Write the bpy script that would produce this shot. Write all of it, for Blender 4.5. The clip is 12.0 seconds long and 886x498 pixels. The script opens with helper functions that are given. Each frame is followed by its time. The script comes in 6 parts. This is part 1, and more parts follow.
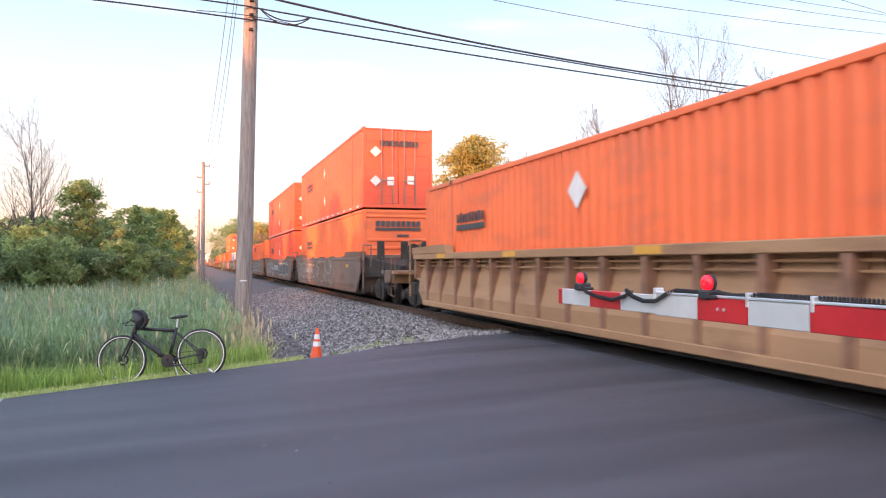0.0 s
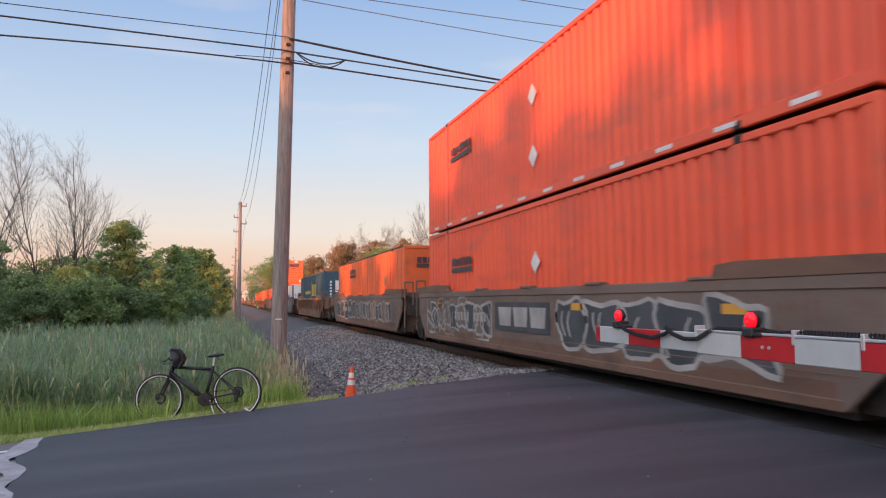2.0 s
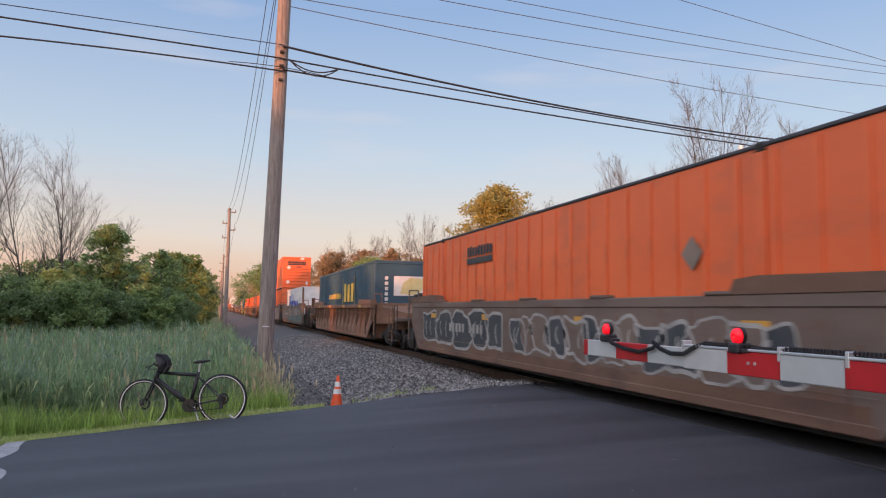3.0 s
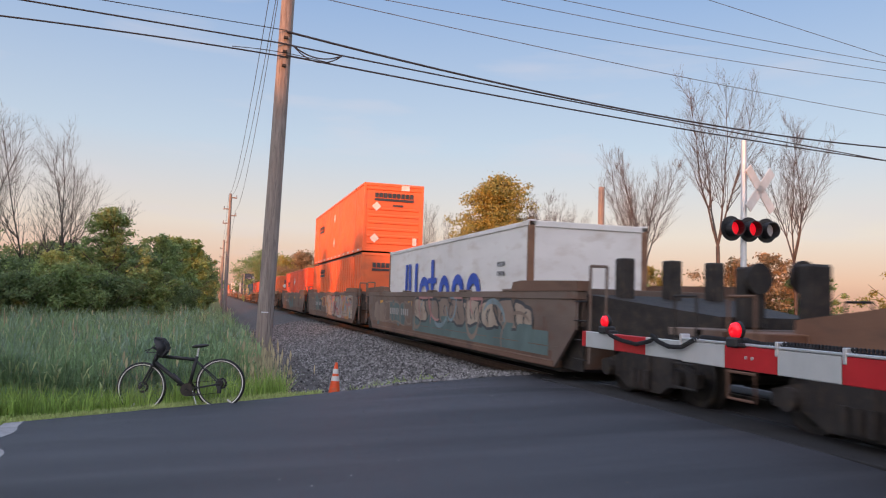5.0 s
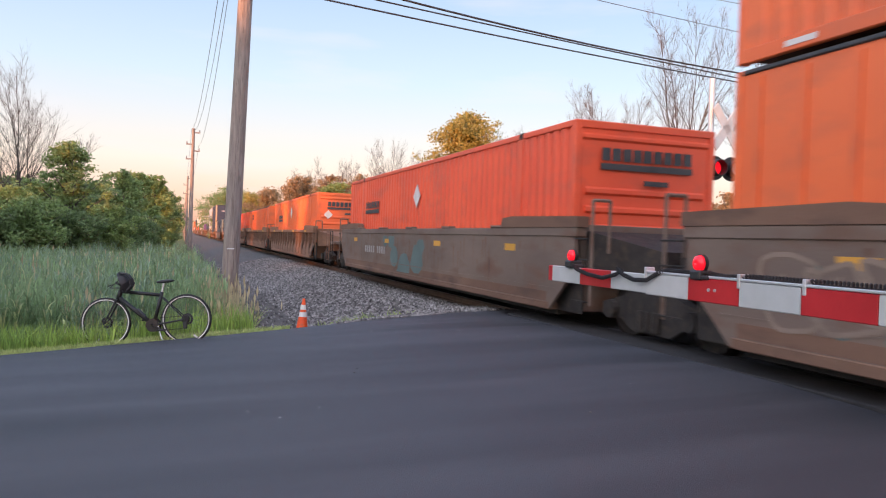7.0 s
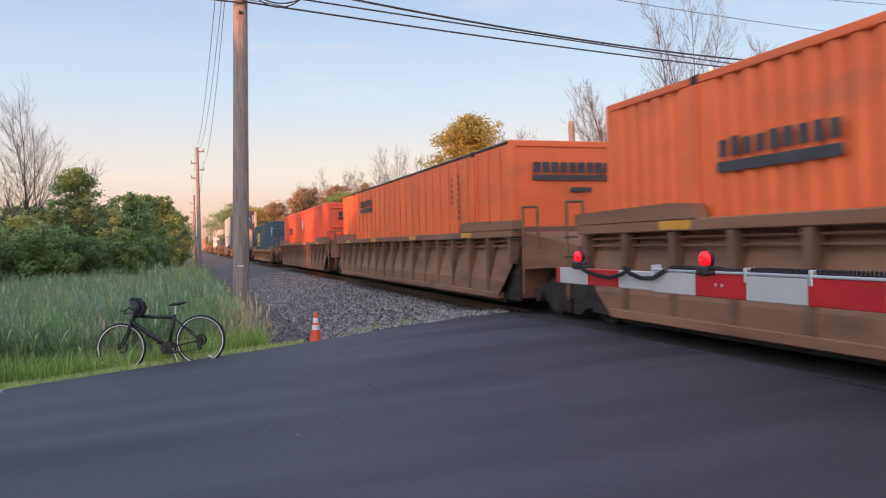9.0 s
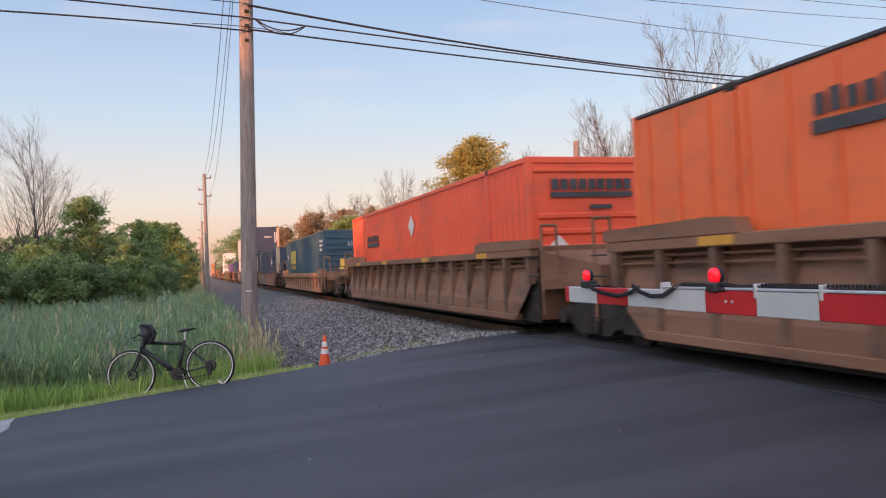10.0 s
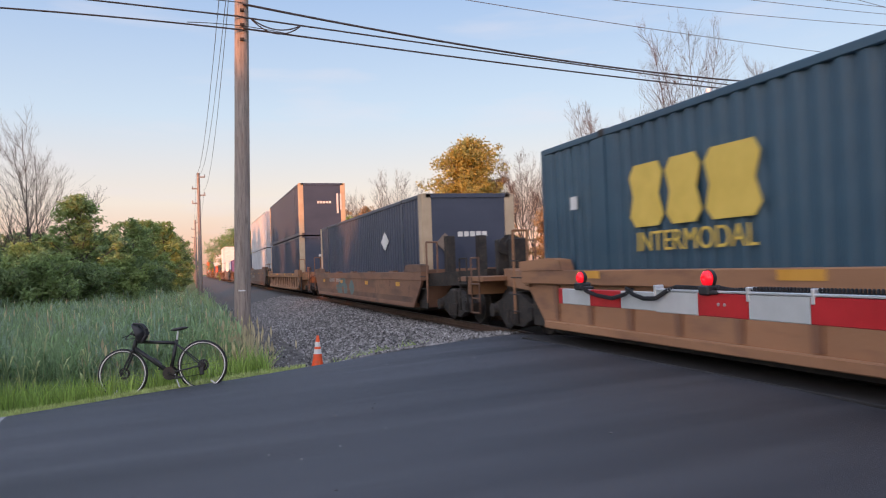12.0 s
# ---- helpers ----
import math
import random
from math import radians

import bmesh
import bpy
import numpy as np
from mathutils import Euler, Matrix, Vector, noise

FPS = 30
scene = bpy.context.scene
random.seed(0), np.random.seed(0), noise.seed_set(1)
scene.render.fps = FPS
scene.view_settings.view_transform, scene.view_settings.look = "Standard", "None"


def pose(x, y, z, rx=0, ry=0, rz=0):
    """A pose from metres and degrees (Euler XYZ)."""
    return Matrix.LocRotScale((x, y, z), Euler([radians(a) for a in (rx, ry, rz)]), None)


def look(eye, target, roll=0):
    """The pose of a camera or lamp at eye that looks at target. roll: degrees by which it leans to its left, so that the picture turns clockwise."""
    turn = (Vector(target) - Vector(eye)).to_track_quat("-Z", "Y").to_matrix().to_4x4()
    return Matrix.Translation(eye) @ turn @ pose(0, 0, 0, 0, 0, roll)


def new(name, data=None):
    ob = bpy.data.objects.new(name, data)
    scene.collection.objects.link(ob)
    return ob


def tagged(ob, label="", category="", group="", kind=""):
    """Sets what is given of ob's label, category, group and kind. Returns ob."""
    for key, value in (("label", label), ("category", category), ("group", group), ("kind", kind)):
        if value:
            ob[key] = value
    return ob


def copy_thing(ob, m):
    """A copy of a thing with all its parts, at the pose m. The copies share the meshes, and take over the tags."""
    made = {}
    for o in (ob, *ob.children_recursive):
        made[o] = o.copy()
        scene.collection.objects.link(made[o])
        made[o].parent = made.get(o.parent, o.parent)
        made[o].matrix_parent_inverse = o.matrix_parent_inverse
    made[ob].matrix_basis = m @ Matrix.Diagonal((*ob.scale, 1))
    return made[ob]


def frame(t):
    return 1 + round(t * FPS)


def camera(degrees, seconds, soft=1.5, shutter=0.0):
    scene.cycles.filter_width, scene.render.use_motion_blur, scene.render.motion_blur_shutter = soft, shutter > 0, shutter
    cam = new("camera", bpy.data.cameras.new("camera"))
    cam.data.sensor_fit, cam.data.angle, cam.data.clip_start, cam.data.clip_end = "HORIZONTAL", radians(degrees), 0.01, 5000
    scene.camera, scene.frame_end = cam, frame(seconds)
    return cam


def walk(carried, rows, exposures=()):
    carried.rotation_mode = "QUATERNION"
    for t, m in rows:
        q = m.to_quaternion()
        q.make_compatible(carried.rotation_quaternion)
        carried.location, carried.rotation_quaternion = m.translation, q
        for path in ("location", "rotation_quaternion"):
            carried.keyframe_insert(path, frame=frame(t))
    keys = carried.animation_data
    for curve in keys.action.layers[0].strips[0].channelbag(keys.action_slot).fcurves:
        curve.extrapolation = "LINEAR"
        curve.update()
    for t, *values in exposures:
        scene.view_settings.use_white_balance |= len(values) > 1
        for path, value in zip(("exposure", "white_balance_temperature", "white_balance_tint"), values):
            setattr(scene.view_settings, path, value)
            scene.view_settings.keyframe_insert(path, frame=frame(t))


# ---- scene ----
cam = camera(61.3, 12.0, soft=1.15, shutter=0.15)

PATH = [
    (0.0, pose(-0.001, -0.005, 1.155, 91.01, 0.19, -18.35)),
    (0.5, pose(0.016, 0.010, 1.153, 91.05, -0.31, -16.64)),
    (1.0, pose(0.004, 0.022, 1.151, 91.41, 0.23, -15.49)),
    (1.5, pose(-0.001, 0.015, 1.156, 92.43, 0.60, -15.23)),
    (2.0, pose(-0.008, 0.018, 1.157, 93.90, 0.45, -15.78)),
    (2.5, pose(-0.012, 0.021, 1.149, 94.49, 0.15, -16.63)),
    (3.0, pose(-0.020, 0.008, 1.152, 94.73, -0.72, -16.72)),
    (3.5, pose(-0.014, 0.020, 1.147, 94.53, -0.76, -16.42)),
    (5.5, pose(-0.019, 0.009, 1.147, 93.87, -2.06, -16.90)),
    (6.0, pose(-0.024, 0.018, 1.141, 93.51, -1.84, -17.37)),
    (6.5, pose(-0.001, 0.011, 1.133, 91.56, -1.69, -18.66)),
    (7.0, pose(-0.006, 0.040, 1.116, 89.29, -2.00, -19.24)),
    (9.0, pose(0.002, 0.008, 1.160, 89.53, 1.43, -18.59)),
    (9.5, pose(0.001, 0.001, 1.160, 90.48, 2.05, -18.48)),
    (10.0, pose(-0.011, -0.002, 1.158, 91.21, 2.43, -18.04)),
    (10.5, pose(-0.005, -0.006, 1.160, 91.48, 2.62, -17.72)),
    (11.0, pose(-0.019, 0.008, 1.163, 91.39, 2.26, -17.66)),
    (11.5, pose(-0.018, -0.003, 1.155, 91.39, 1.84, -17.98)),
    (12.0, pose(-0.013, -0.005, 1.157, 91.28, 1.98, -18.52)),
]
EXPOSURES = [(0.0, 0.88), (0.3, 0.68), (0.6, 0.3), (1.0, 0.12), (1.6, 0.08), (2.2, 0.02), (3.0, -0.1), (5.6, -0.1), (6.0, 0.0), (6.5, 0.18), (7.0, 0.36), (7.6, 0.36), (9.0, 0.12), (9.5, 0.06), (12.0, 0.1)]
walk(cam, PATH, EXPOSURES)

# world, sun
SUN_FROM = Vector((-0.74, -0.67, 0.10))
SUN_EL = math.atan2(0.10, 1.0)
world = bpy.data.worlds.new("world")
scene.world = world
world.use_nodes = True
wn = world.node_tree
sky = wn.nodes.new("ShaderNodeTexSky")
sky.sky_type = "NISHITA"
sky.sun_disc = False
sky.sun_elevation = SUN_EL
sky.sun_rotation = radians(228)
sky.air_density = 1.0
sky.dust_density = 1.5
sky.ozone_density = 1.5
wn.nodes["Background"].inputs["Strength"].default_value = 0.37
# evening tint by height: peach near the horizon, clear blue above
wtc = wn.nodes.new("ShaderNodeTexCoord")
wsep = wn.nodes.new("ShaderNodeSeparateXYZ")
wn.links.new(wtc.outputs["Generated"], wsep.inputs["Vector"])
wramp = wn.nodes.new("ShaderNodeValToRGB")
cr = wramp.color_ramp
cr.elements[0].position, cr.elements[0].color = 0.0, (1.95, 1.0, 0.75, 1)
cr.elements[1].position, cr.elements[1].color = 1.0, (1.5, 2.0, 3.0, 1)
for pos, col in ((0.035, (2.42, 1.5, 1.16)), (0.09, (2.36, 1.98, 1.78)), (0.2, (1.62, 1.88, 2.25)), (0.38, (0.88, 1.28, 2.08)), (0.52, (1.0, 1.4, 2.3))):
    e = cr.elements.new(pos)
    e.color = (*col, 1)
wn.links.new(wsep.outputs["Z"], wramp.inputs["Fac"])
wmix = wn.nodes.new("ShaderNodeMix")
wmix.data_type = "RGBA"
wmix.inputs["Factor"].default_value = 0.88
wn.links.new(sky.outputs["Color"], wmix.inputs["A"])
wn.links.new(wramp.outputs["Color"], wmix.inputs["B"])
# the brighter western sky round the low sun
wdot = wn.nodes.new("ShaderNodeVectorMath")
wdot.operation = "DOT_PRODUCT"
wdot.inputs[1].default_value = SUN_FROM.normalized()
wn.links.new(wtc.outputs["Generated"], wdot.inputs[0])
wmap = wn.nodes.new("ShaderNodeMapRange")
wmap.interpolation_type = "SMOOTHSTEP"
wmap.inputs["From Min"].default_value, wmap.inputs["From Max"].default_value = -0.35, 1.0
wn.links.new(wdot.outputs["Value"], wmap.inputs["Value"])
wglow = wn.nodes.new("ShaderNodeMix")
wglow.data_type, wglow.blend_type = "RGBA", "ADD"
wglow.inputs["B"].default_value = (3.3, 2.8, 2.8, 1)
wn.links.new(wmap.outputs["Result"], wglow.inputs["Factor"])
wcm = wn.nodes.new("ShaderNodeMapping")
wcm.inputs["Scale"].default_value = (2.2, 2.2, 13.0)
wcm.inputs["Location"].default_value = (0.4, 1.7, 0.3)
wn.links.new(wtc.outputs["Generated"], wcm.inputs["Vector"])
wcl = wn.nodes.new("ShaderNodeTexNoise")
wcl.inputs["Scale"].default_value, wcl.inputs["Detail"].default_value = 1.6, 7
wn.links.new(wcm.outputs["Vector"], wcl.inputs["Vector"])
wcr = wn.nodes.new("ShaderNodeMapRange")
wcr.inputs["From Min"].default_value, wcr.inputs["From Max"].default_value, wcr.inputs["To Max"].default_value = 0.56, 0.74, 0.4
wn.links.new(wcl.outputs["Fac"], wcr.inputs["Value"])
wcloud = wn.nodes.new("ShaderNodeMix")
wcloud.data_type = "RGBA"
wcloud.inputs["B"].default_value = (2.1, 2.0, 2.15, 1)
wn.links.new(wcr.outputs["Result"], wcloud.inputs["Factor"])
wn.links.new(wmix.outputs["Result"], wcloud.inputs["A"])
wn.links.new(wcloud.outputs["Result"], wglow.inputs["A"])
wn.links.new(wglow.outputs["Result"], wn.nodes["Background"].inputs["Color"])
sun = new("sun", bpy.data.lights.new("sun", "SUN"))
sun.data.energy = 5.8
sun.data.angle = radians(0.9)
sun.data.color = (1.0, 0.33, 0.1)
sun.matrix_world = look(SUN_FROM * 100, (0, 0, 0))

# ---- materials ----


def pmat(name, c1, c2, scale=3.0, rough=0.7, metal=0.0, bump=0.2, bscale=40.0, stretch=(1, 1, 1), grime=None, island=0.0, random_tint=0.0, turn=0.0):
    """A surface with two scales of variation, grain relief and, if given, grime patches."""
    m = bpy.data.materials.new(name)
    m.use_nodes = True
    n, l = m.node_tree.nodes, m.node_tree.links
    b = n["Principled BSDF"]
    tc = n.new("ShaderNodeTexCoord")
    mp = n.new("ShaderNodeMapping")
    mp.inputs["Scale"].default_value = stretch
    mp.inputs["Rotation"].default_value = (0, 0, turn)
    l.new(tc.outputs["Object"], mp.inputs["Vector"])
    big = n.new("ShaderNodeTexNoise")
    big.inputs["Scale"].default_value = scale
    big.inputs["Detail"].default_value = 6
    l.new(mp.outputs["Vector"], big.inputs["Vector"])
    ramp = n.new("ShaderNodeValToRGB")
    ramp.color_ramp.elements[0].position, ramp.color_ramp.elements[1].position = 0.32, 0.68
    ramp.color_ramp.elements[0].color, ramp.color_ramp.elements[1].color = (*c1, 1), (*c2, 1)
    l.new(big.outputs["Fac"], ramp.inputs["Fac"])
    col = ramp.outputs["Color"]
    fine = n.new("ShaderNodeTexNoise")
    fine.inputs["Scale"].default_value = bscale
    fine.inputs["Detail"].default_value = 4
    l.new(tc.outputs["Object"], fine.inputs["Vector"])
    if grime:
        g = n.new("ShaderNodeTexNoise")
        g.inputs["Scale"].default_value = scale * 2.3
        g.inputs["Detail"].default_value = 8
        l.new(mp.outputs["Vector"], g.inputs["Vector"])
        gr = n.new("ShaderNodeValToRGB")
        gr.color_ramp.elements[0].position, gr.color_ramp.elements[1].position = 0.52, 0.75
        l.new(g.outputs["Fac"], gr.inputs["Fac"])
        mx = n.new("ShaderNodeMix")
        mx.data_type = "RGBA"
        l.new(gr.outputs["Color"], mx.inputs["Factor"])
        l.new(col, mx.inputs["A"])
        mx.inputs["B"].default_value = (*grime, 1)
        col = mx.outputs["Result"]
    if island or random_tint:
        src = n.new("ShaderNodeNewGeometry").outputs["Random Per Island"] if island else n.new("ShaderNodeObjectInfo").outputs["Random"]
        hsv = n.new("ShaderNodeHueSaturation")
        mr = n.new("ShaderNodeMapRange")
        k = island or random_tint
        mr.inputs["To Min"].default_value, mr.inputs["To Max"].default_value = 1 - k, 1 + k
        l.new(src, mr.inputs["Value"])
        l.new(mr.outputs["Result"], hsv.inputs["Value"])
        l.new(col, hsv.inputs["Color"])
        col = hsv.outputs["Color"]
    l.new(col, b.inputs["Base Color"])
    b.inputs["Roughness"].default_value = rough
    b.inputs["Metallic"].default_value = metal
    if bump:
        bp = n.new("ShaderNodeBump")
        bp.inputs["Strength"].default_value = bump
        bp.inputs["Distance"].default_value = 0.02
        l.new(fine.outputs["Fac"], bp.inputs["Height"])
        l.new(bp.outputs["Normal"], b.inputs["Normal"])
    return m


def leafmat(name, c1, c2):
    m = pmat(name, c1, c2, scale=0.6, rough=0.6, bump=0.0, island=0.6)
    n, l = m.node_tree.nodes, m.node_tree.links
    b = n["Principled BSDF"]
    tr = n.new("ShaderNodeBsdfTranslucent")
    tr.inputs["Color"].default_value = (*[min(1, c * 1.6) for c in c2], 1)
    mix = n.new("ShaderNodeMixShader")
    mix.inputs["Fac"].default_value = 0.3
    l.new(b.outputs["BSDF"], mix.inputs[1])
    l.new(tr.outputs["BSDF"], mix.inputs[2])
    l.new(mix.outputs["Shader"], n["Material Output"].inputs["Surface"])
    return m


def glow(name, colour, strength):
    m = bpy.data.materials.new(name)
    m.use_nodes = True
    b = m.node_tree.nodes["Principled BSDF"]
    b.inputs["Base Color"].default_value = (*colour, 1)
    b.inputs["Roughness"].default_value = 0.2
    b.inputs["Emission Color"].default_value = (*colour, 1)
    b.inputs["Emission Strength"].default_value = strength
    return m


ASPHALT = pmat("new_asphalt", (0.02, 0.021, 0.026), (0.056, 0.057, 0.066), 0.55, 0.62, bump=0.5, bscale=160, stretch=(0.2, 1.6, 1), turn=radians(-22.5), grime=(0.066, 0.067, 0.075))
OLD_ASPHALT = pmat("old_asphalt", (0.13, 0.125, 0.12), (0.19, 0.185, 0.18), 1.2, 0.9, bump=0.5, bscale=120, grime=(0.09, 0.09, 0.09))
SEAL = pmat("seam_sealer", (0.24, 0.24, 0.245), (0.36, 0.36, 0.365), 3, 0.85, bump=0.4, bscale=60, grime=(0.18, 0.18, 0.185))
LINE_WHITE = pmat("line_paint", (0.6, 0.6, 0.58), (0.75, 0.75, 0.72), 5, 0.8, bump=0.2)
GROUND = pmat("meadow_soil", (0.07, 0.11, 0.03), (0.13, 0.16, 0.05), 0.8, 0.95, bump=0.6, bscale=12, grime=(0.12, 0.1, 0.05))
GRAVEL = pmat("gravel", (0.04, 0.038, 0.036), (0.12, 0.116, 0.112), 9.0, 0.9, bump=1.0, bscale=22, grime=(0.08, 0.075, 0.07))
STONE = pmat("ballast_stone", (0.11, 0.105, 0.1), (0.25, 0.242, 0.235), 6.0, 0.85, bump=0.3, island=0.85)
DIRT = pmat("dark_fines", (0.06, 0.054, 0.05), (0.11, 0.1, 0.092), 2.0, 0.95, bump=0.8, bscale=30)
RAIL = pmat("rail_steel", (0.1, 0.06, 0.045), (0.16, 0.1, 0.07), 6, 0.6, 0.6, 0.2)
RAIL_TOP = pmat("polished_rail", (0.45, 0.45, 0.46), (0.55, 0.55, 0.56), 6, 0.3, 1.0, 0.05)
TIE = pmat("creosote_tie", (0.05, 0.04, 0.03), (0.1, 0.085, 0.07), 4, 0.9, bump=0.6, stretch=(1, 8, 1))
# panel rubber, darkened to carry the shade below the passing cars
SHADED_RUBBER = pmat("crossing_panel", (0.012, 0.012, 0.013), (0.024, 0.023, 0.023), 4, 0.85, bump=0.4, bscale=60)
POLE_WOOD = pmat("weathered_pole", (0.205, 0.17, 0.15), (0.32, 0.268, 0.238), 3, 0.9, bump=0.7, bscale=30, stretch=(6, 6, 0.5), grime=(0.11, 0.09, 0.075))
WIRE = pmat("wire_black", (0.015, 0.015, 0.017), (0.025, 0.025, 0.03), 4, 0.6, bump=0)
WIRE_GREY = pmat("wire_grey", (0.14, 0.15, 0.17), (0.2, 0.21, 0.23), 4, 0.5, 0.5, bump=0)
DARK = pmat("dark_steel", (0.018, 0.016, 0.015), (0.045, 0.038, 0.033), 4, 0.7, 0.3, 0.3, grime=(0.07, 0.05, 0.035))
CAR_GREY = pmat("well_grey_brown", (0.135, 0.098, 0.078), (0.2, 0.147, 0.115), 0.9, 0.7, 0.1, 0.25, 25, (1, 0.5, 1.5), grime=(0.15, 0.078, 0.048))
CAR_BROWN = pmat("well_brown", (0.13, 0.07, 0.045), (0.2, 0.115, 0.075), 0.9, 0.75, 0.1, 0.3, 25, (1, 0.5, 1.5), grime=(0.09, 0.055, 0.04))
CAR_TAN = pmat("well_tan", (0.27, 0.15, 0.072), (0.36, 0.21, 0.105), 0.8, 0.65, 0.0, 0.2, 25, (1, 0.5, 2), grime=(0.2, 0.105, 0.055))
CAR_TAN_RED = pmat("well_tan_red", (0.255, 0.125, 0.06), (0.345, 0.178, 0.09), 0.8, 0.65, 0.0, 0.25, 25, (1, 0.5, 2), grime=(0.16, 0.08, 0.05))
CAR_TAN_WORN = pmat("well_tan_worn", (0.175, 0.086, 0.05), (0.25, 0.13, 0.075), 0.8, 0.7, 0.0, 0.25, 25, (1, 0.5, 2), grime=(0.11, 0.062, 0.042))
YELLOW = pmat("safety_yellow", (0.55, 0.27, 0.03), (0.62, 0.32, 0.05), 4, 0.6)
ORANGE = pmat("container_orange", (0.72, 0.13, 0.036), (0.82, 0.165, 0.046), 0.5, 0.5, 0.0, 0.08, 20, (1, 0.6, 1.6), grime=(0.56, 0.13, 0.052))
ORANGE_RED = pmat("container_red_orange", (0.72, 0.085, 0.034), (0.82, 0.112, 0.042), 0.5, 0.5, 0.0, 0.08, 20, (1, 0.6, 1.6), grime=(0.56, 0.095, 0.05))
WHITE_BOX = pmat("container_white", (0.68, 0.66, 0.63), (0.78, 0.76, 0.73), 0.8, 0.5, 0.0, 0.08, 20, (1, 0.6, 2), grime=(0.58, 0.53, 0.47))
BLUE_BOX = pmat("container_blue", (0.022, 0.06, 0.095), (0.032, 0.08, 0.12), 0.7, 0.45, 0.0, 0.08, 20, (1, 0.6, 2), grime=(0.04, 0.08, 0.11))
NAVY_BOX = pmat("container_navy", (0.03, 0.04, 0.07), (0.045, 0.055, 0.09), 0.7, 0.45, 0.0, 0.08, 20, (1, 0.6, 2))
BEIGE = pmat("beige_corner", (0.42, 0.31, 0.2), (0.52, 0.4, 0.27), 2, 0.6, bump=0.05)
GREY_BOX = pmat("container_grey", (0.38, 0.4, 0.42), (0.48, 0.5, 0.52), 0.7, 0.5, 0.0, 0.08)
PURPLE_BOX = pmat("container_purple", (0.14, 0.08, 0.2), (0.2, 0.1, 0.25), 0.7, 0.5, 0.0, 0.08)
MARK_DARK = pmat("dark_lettering", (0.03, 0.035, 0.04), (0.06, 0.06, 0.065), 3, 0.6, bump=0.05)
MARK_WHITE = pmat("white_marking", (0.6, 0.58, 0.54), (0.75, 0.73, 0.7), 3, 0.6, bump=0.05)
MARK_YELLOW = pmat("yellow_marking", (0.6, 0.42, 0.07), (0.7, 0.5, 0.1), 3, 0.6, bump=0.05)
PALE_YELLOW = pmat("pale_yellow", (0.55, 0.47, 0.2), (0.66, 0.57, 0.28), 3, 0.6, bump=0.05)
MARK_BLUE = pmat("blue_marking", (0.02, 0.07, 0.4), (0.03, 0.09, 0.48), 3, 0.5, bump=0.05)
SPRAY_WHITE = pmat("spray_pale", (0.26, 0.25, 0.23), (0.42, 0.4, 0.37), 2, 0.7, bump=0.05)
SPRAY_TEAL = pmat("spray_teal", (0.085, 0.125, 0.12), (0.12, 0.18, 0.17), 1.5, 0.7, bump=0.05)
SPRAY_DARK = pmat("spray_dark", (0.035, 0.04, 0.045), (0.07, 0.075, 0.08), 1.5, 0.7, bump=0.05)
SPRAY_PINK = pmat("spray_pink", (0.36, 0.16, 0.15), (0.46, 0.24, 0.22), 1.5, 0.7, bump=0.05, grime=(0.26, 0.15, 0.12))
SPRAY_SAND = pmat("spray_sand", (0.32, 0.25, 0.19), (0.44, 0.36, 0.28), 1.5, 0.7, bump=0.05, grime=(0.24, 0.17, 0.12))
SPRAY_MAROON = pmat("spray_maroon", (0.15, 0.04, 0.035), (0.21, 0.06, 0.05), 1.5, 0.7, bump=0.05, grime=(0.13, 0.07, 0.05))
SPRAY_BLUE = pmat("spray_grey_blue", (0.15, 0.21, 0.23), (0.22, 0.3, 0.32), 1.5, 0.7, bump=0.05, grime=(0.14, 0.15, 0.14))
SPRAY_OCHRE = pmat("spray_ochre", (0.4, 0.17, 0.05), (0.48, 0.24, 0.08), 1.5, 0.7, bump=0.05, grime=(0.22, 0.12, 0.06))
SPRAY_TAN = pmat("spray_tan", (0.2, 0.15, 0.115), (0.27, 0.205, 0.16), 1.5, 0.7, bump=0.05)
GATE_WHITE = pmat("gate_white", (0.43, 0.45, 0.44), (0.5, 0.52, 0.51), 6, 0.45, bump=0.03)
GATE_RED = pmat("gate_red", (0.4, 0.012, 0.018), (0.5, 0.018, 0.025), 6, 0.4, bump=0.03)
ALU = pmat("aluminium", (0.6, 0.61, 0.62), (0.7, 0.7, 0.71), 6, 0.45, 0.8, bump=0.05)
BLACK = pmat("black_plastic", (0.012, 0.012, 0.013), (0.022, 0.022, 0.024), 8, 0.5, bump=0.1)
TYRE = pmat("tyre_rubber", (0.014, 0.014, 0.015), (0.024, 0.024, 0.025), 8, 0.8, bump=0.3)
BIKE_FRAME = pmat("bike_black_paint", (0.01, 0.011, 0.013), (0.014, 0.014, 0.016), 8, 0.5, bump=0.02)
CONE_ORANGE = pmat("cone_orange", (0.8, 0.09, 0.02), (0.9, 0.12, 0.03), 5, 0.5, bump=0.05, grime=(0.55, 0.12, 0.05))
CONE_WHITE = pmat("cone_collar", (0.6, 0.6, 0.58), (0.72, 0.72, 0.7), 6, 0.4, bump=0.05)
RED_LAMP = glow("red_lamp_lit", (0.8, 0.008, 0.02), 0.8)
BARK = pmat("bark", (0.09, 0.075, 0.065), (0.16, 0.135, 0.12), 5, 0.95, bump=0.8, stretch=(3, 3, 0.6))
DEADWOOD = pmat("bare_branches", (0.06, 0.05, 0.046), (0.105, 0.088, 0.08), 3, 0.9, bump=0.4)
LEAF_DARK = leafmat("leaf_dark", (0.085, 0.13, 0.05), (0.175, 0.24, 0.092))
LEAF_MID = leafmat("leaf_mid", (0.115, 0.175, 0.06), (0.225, 0.3, 0.108))
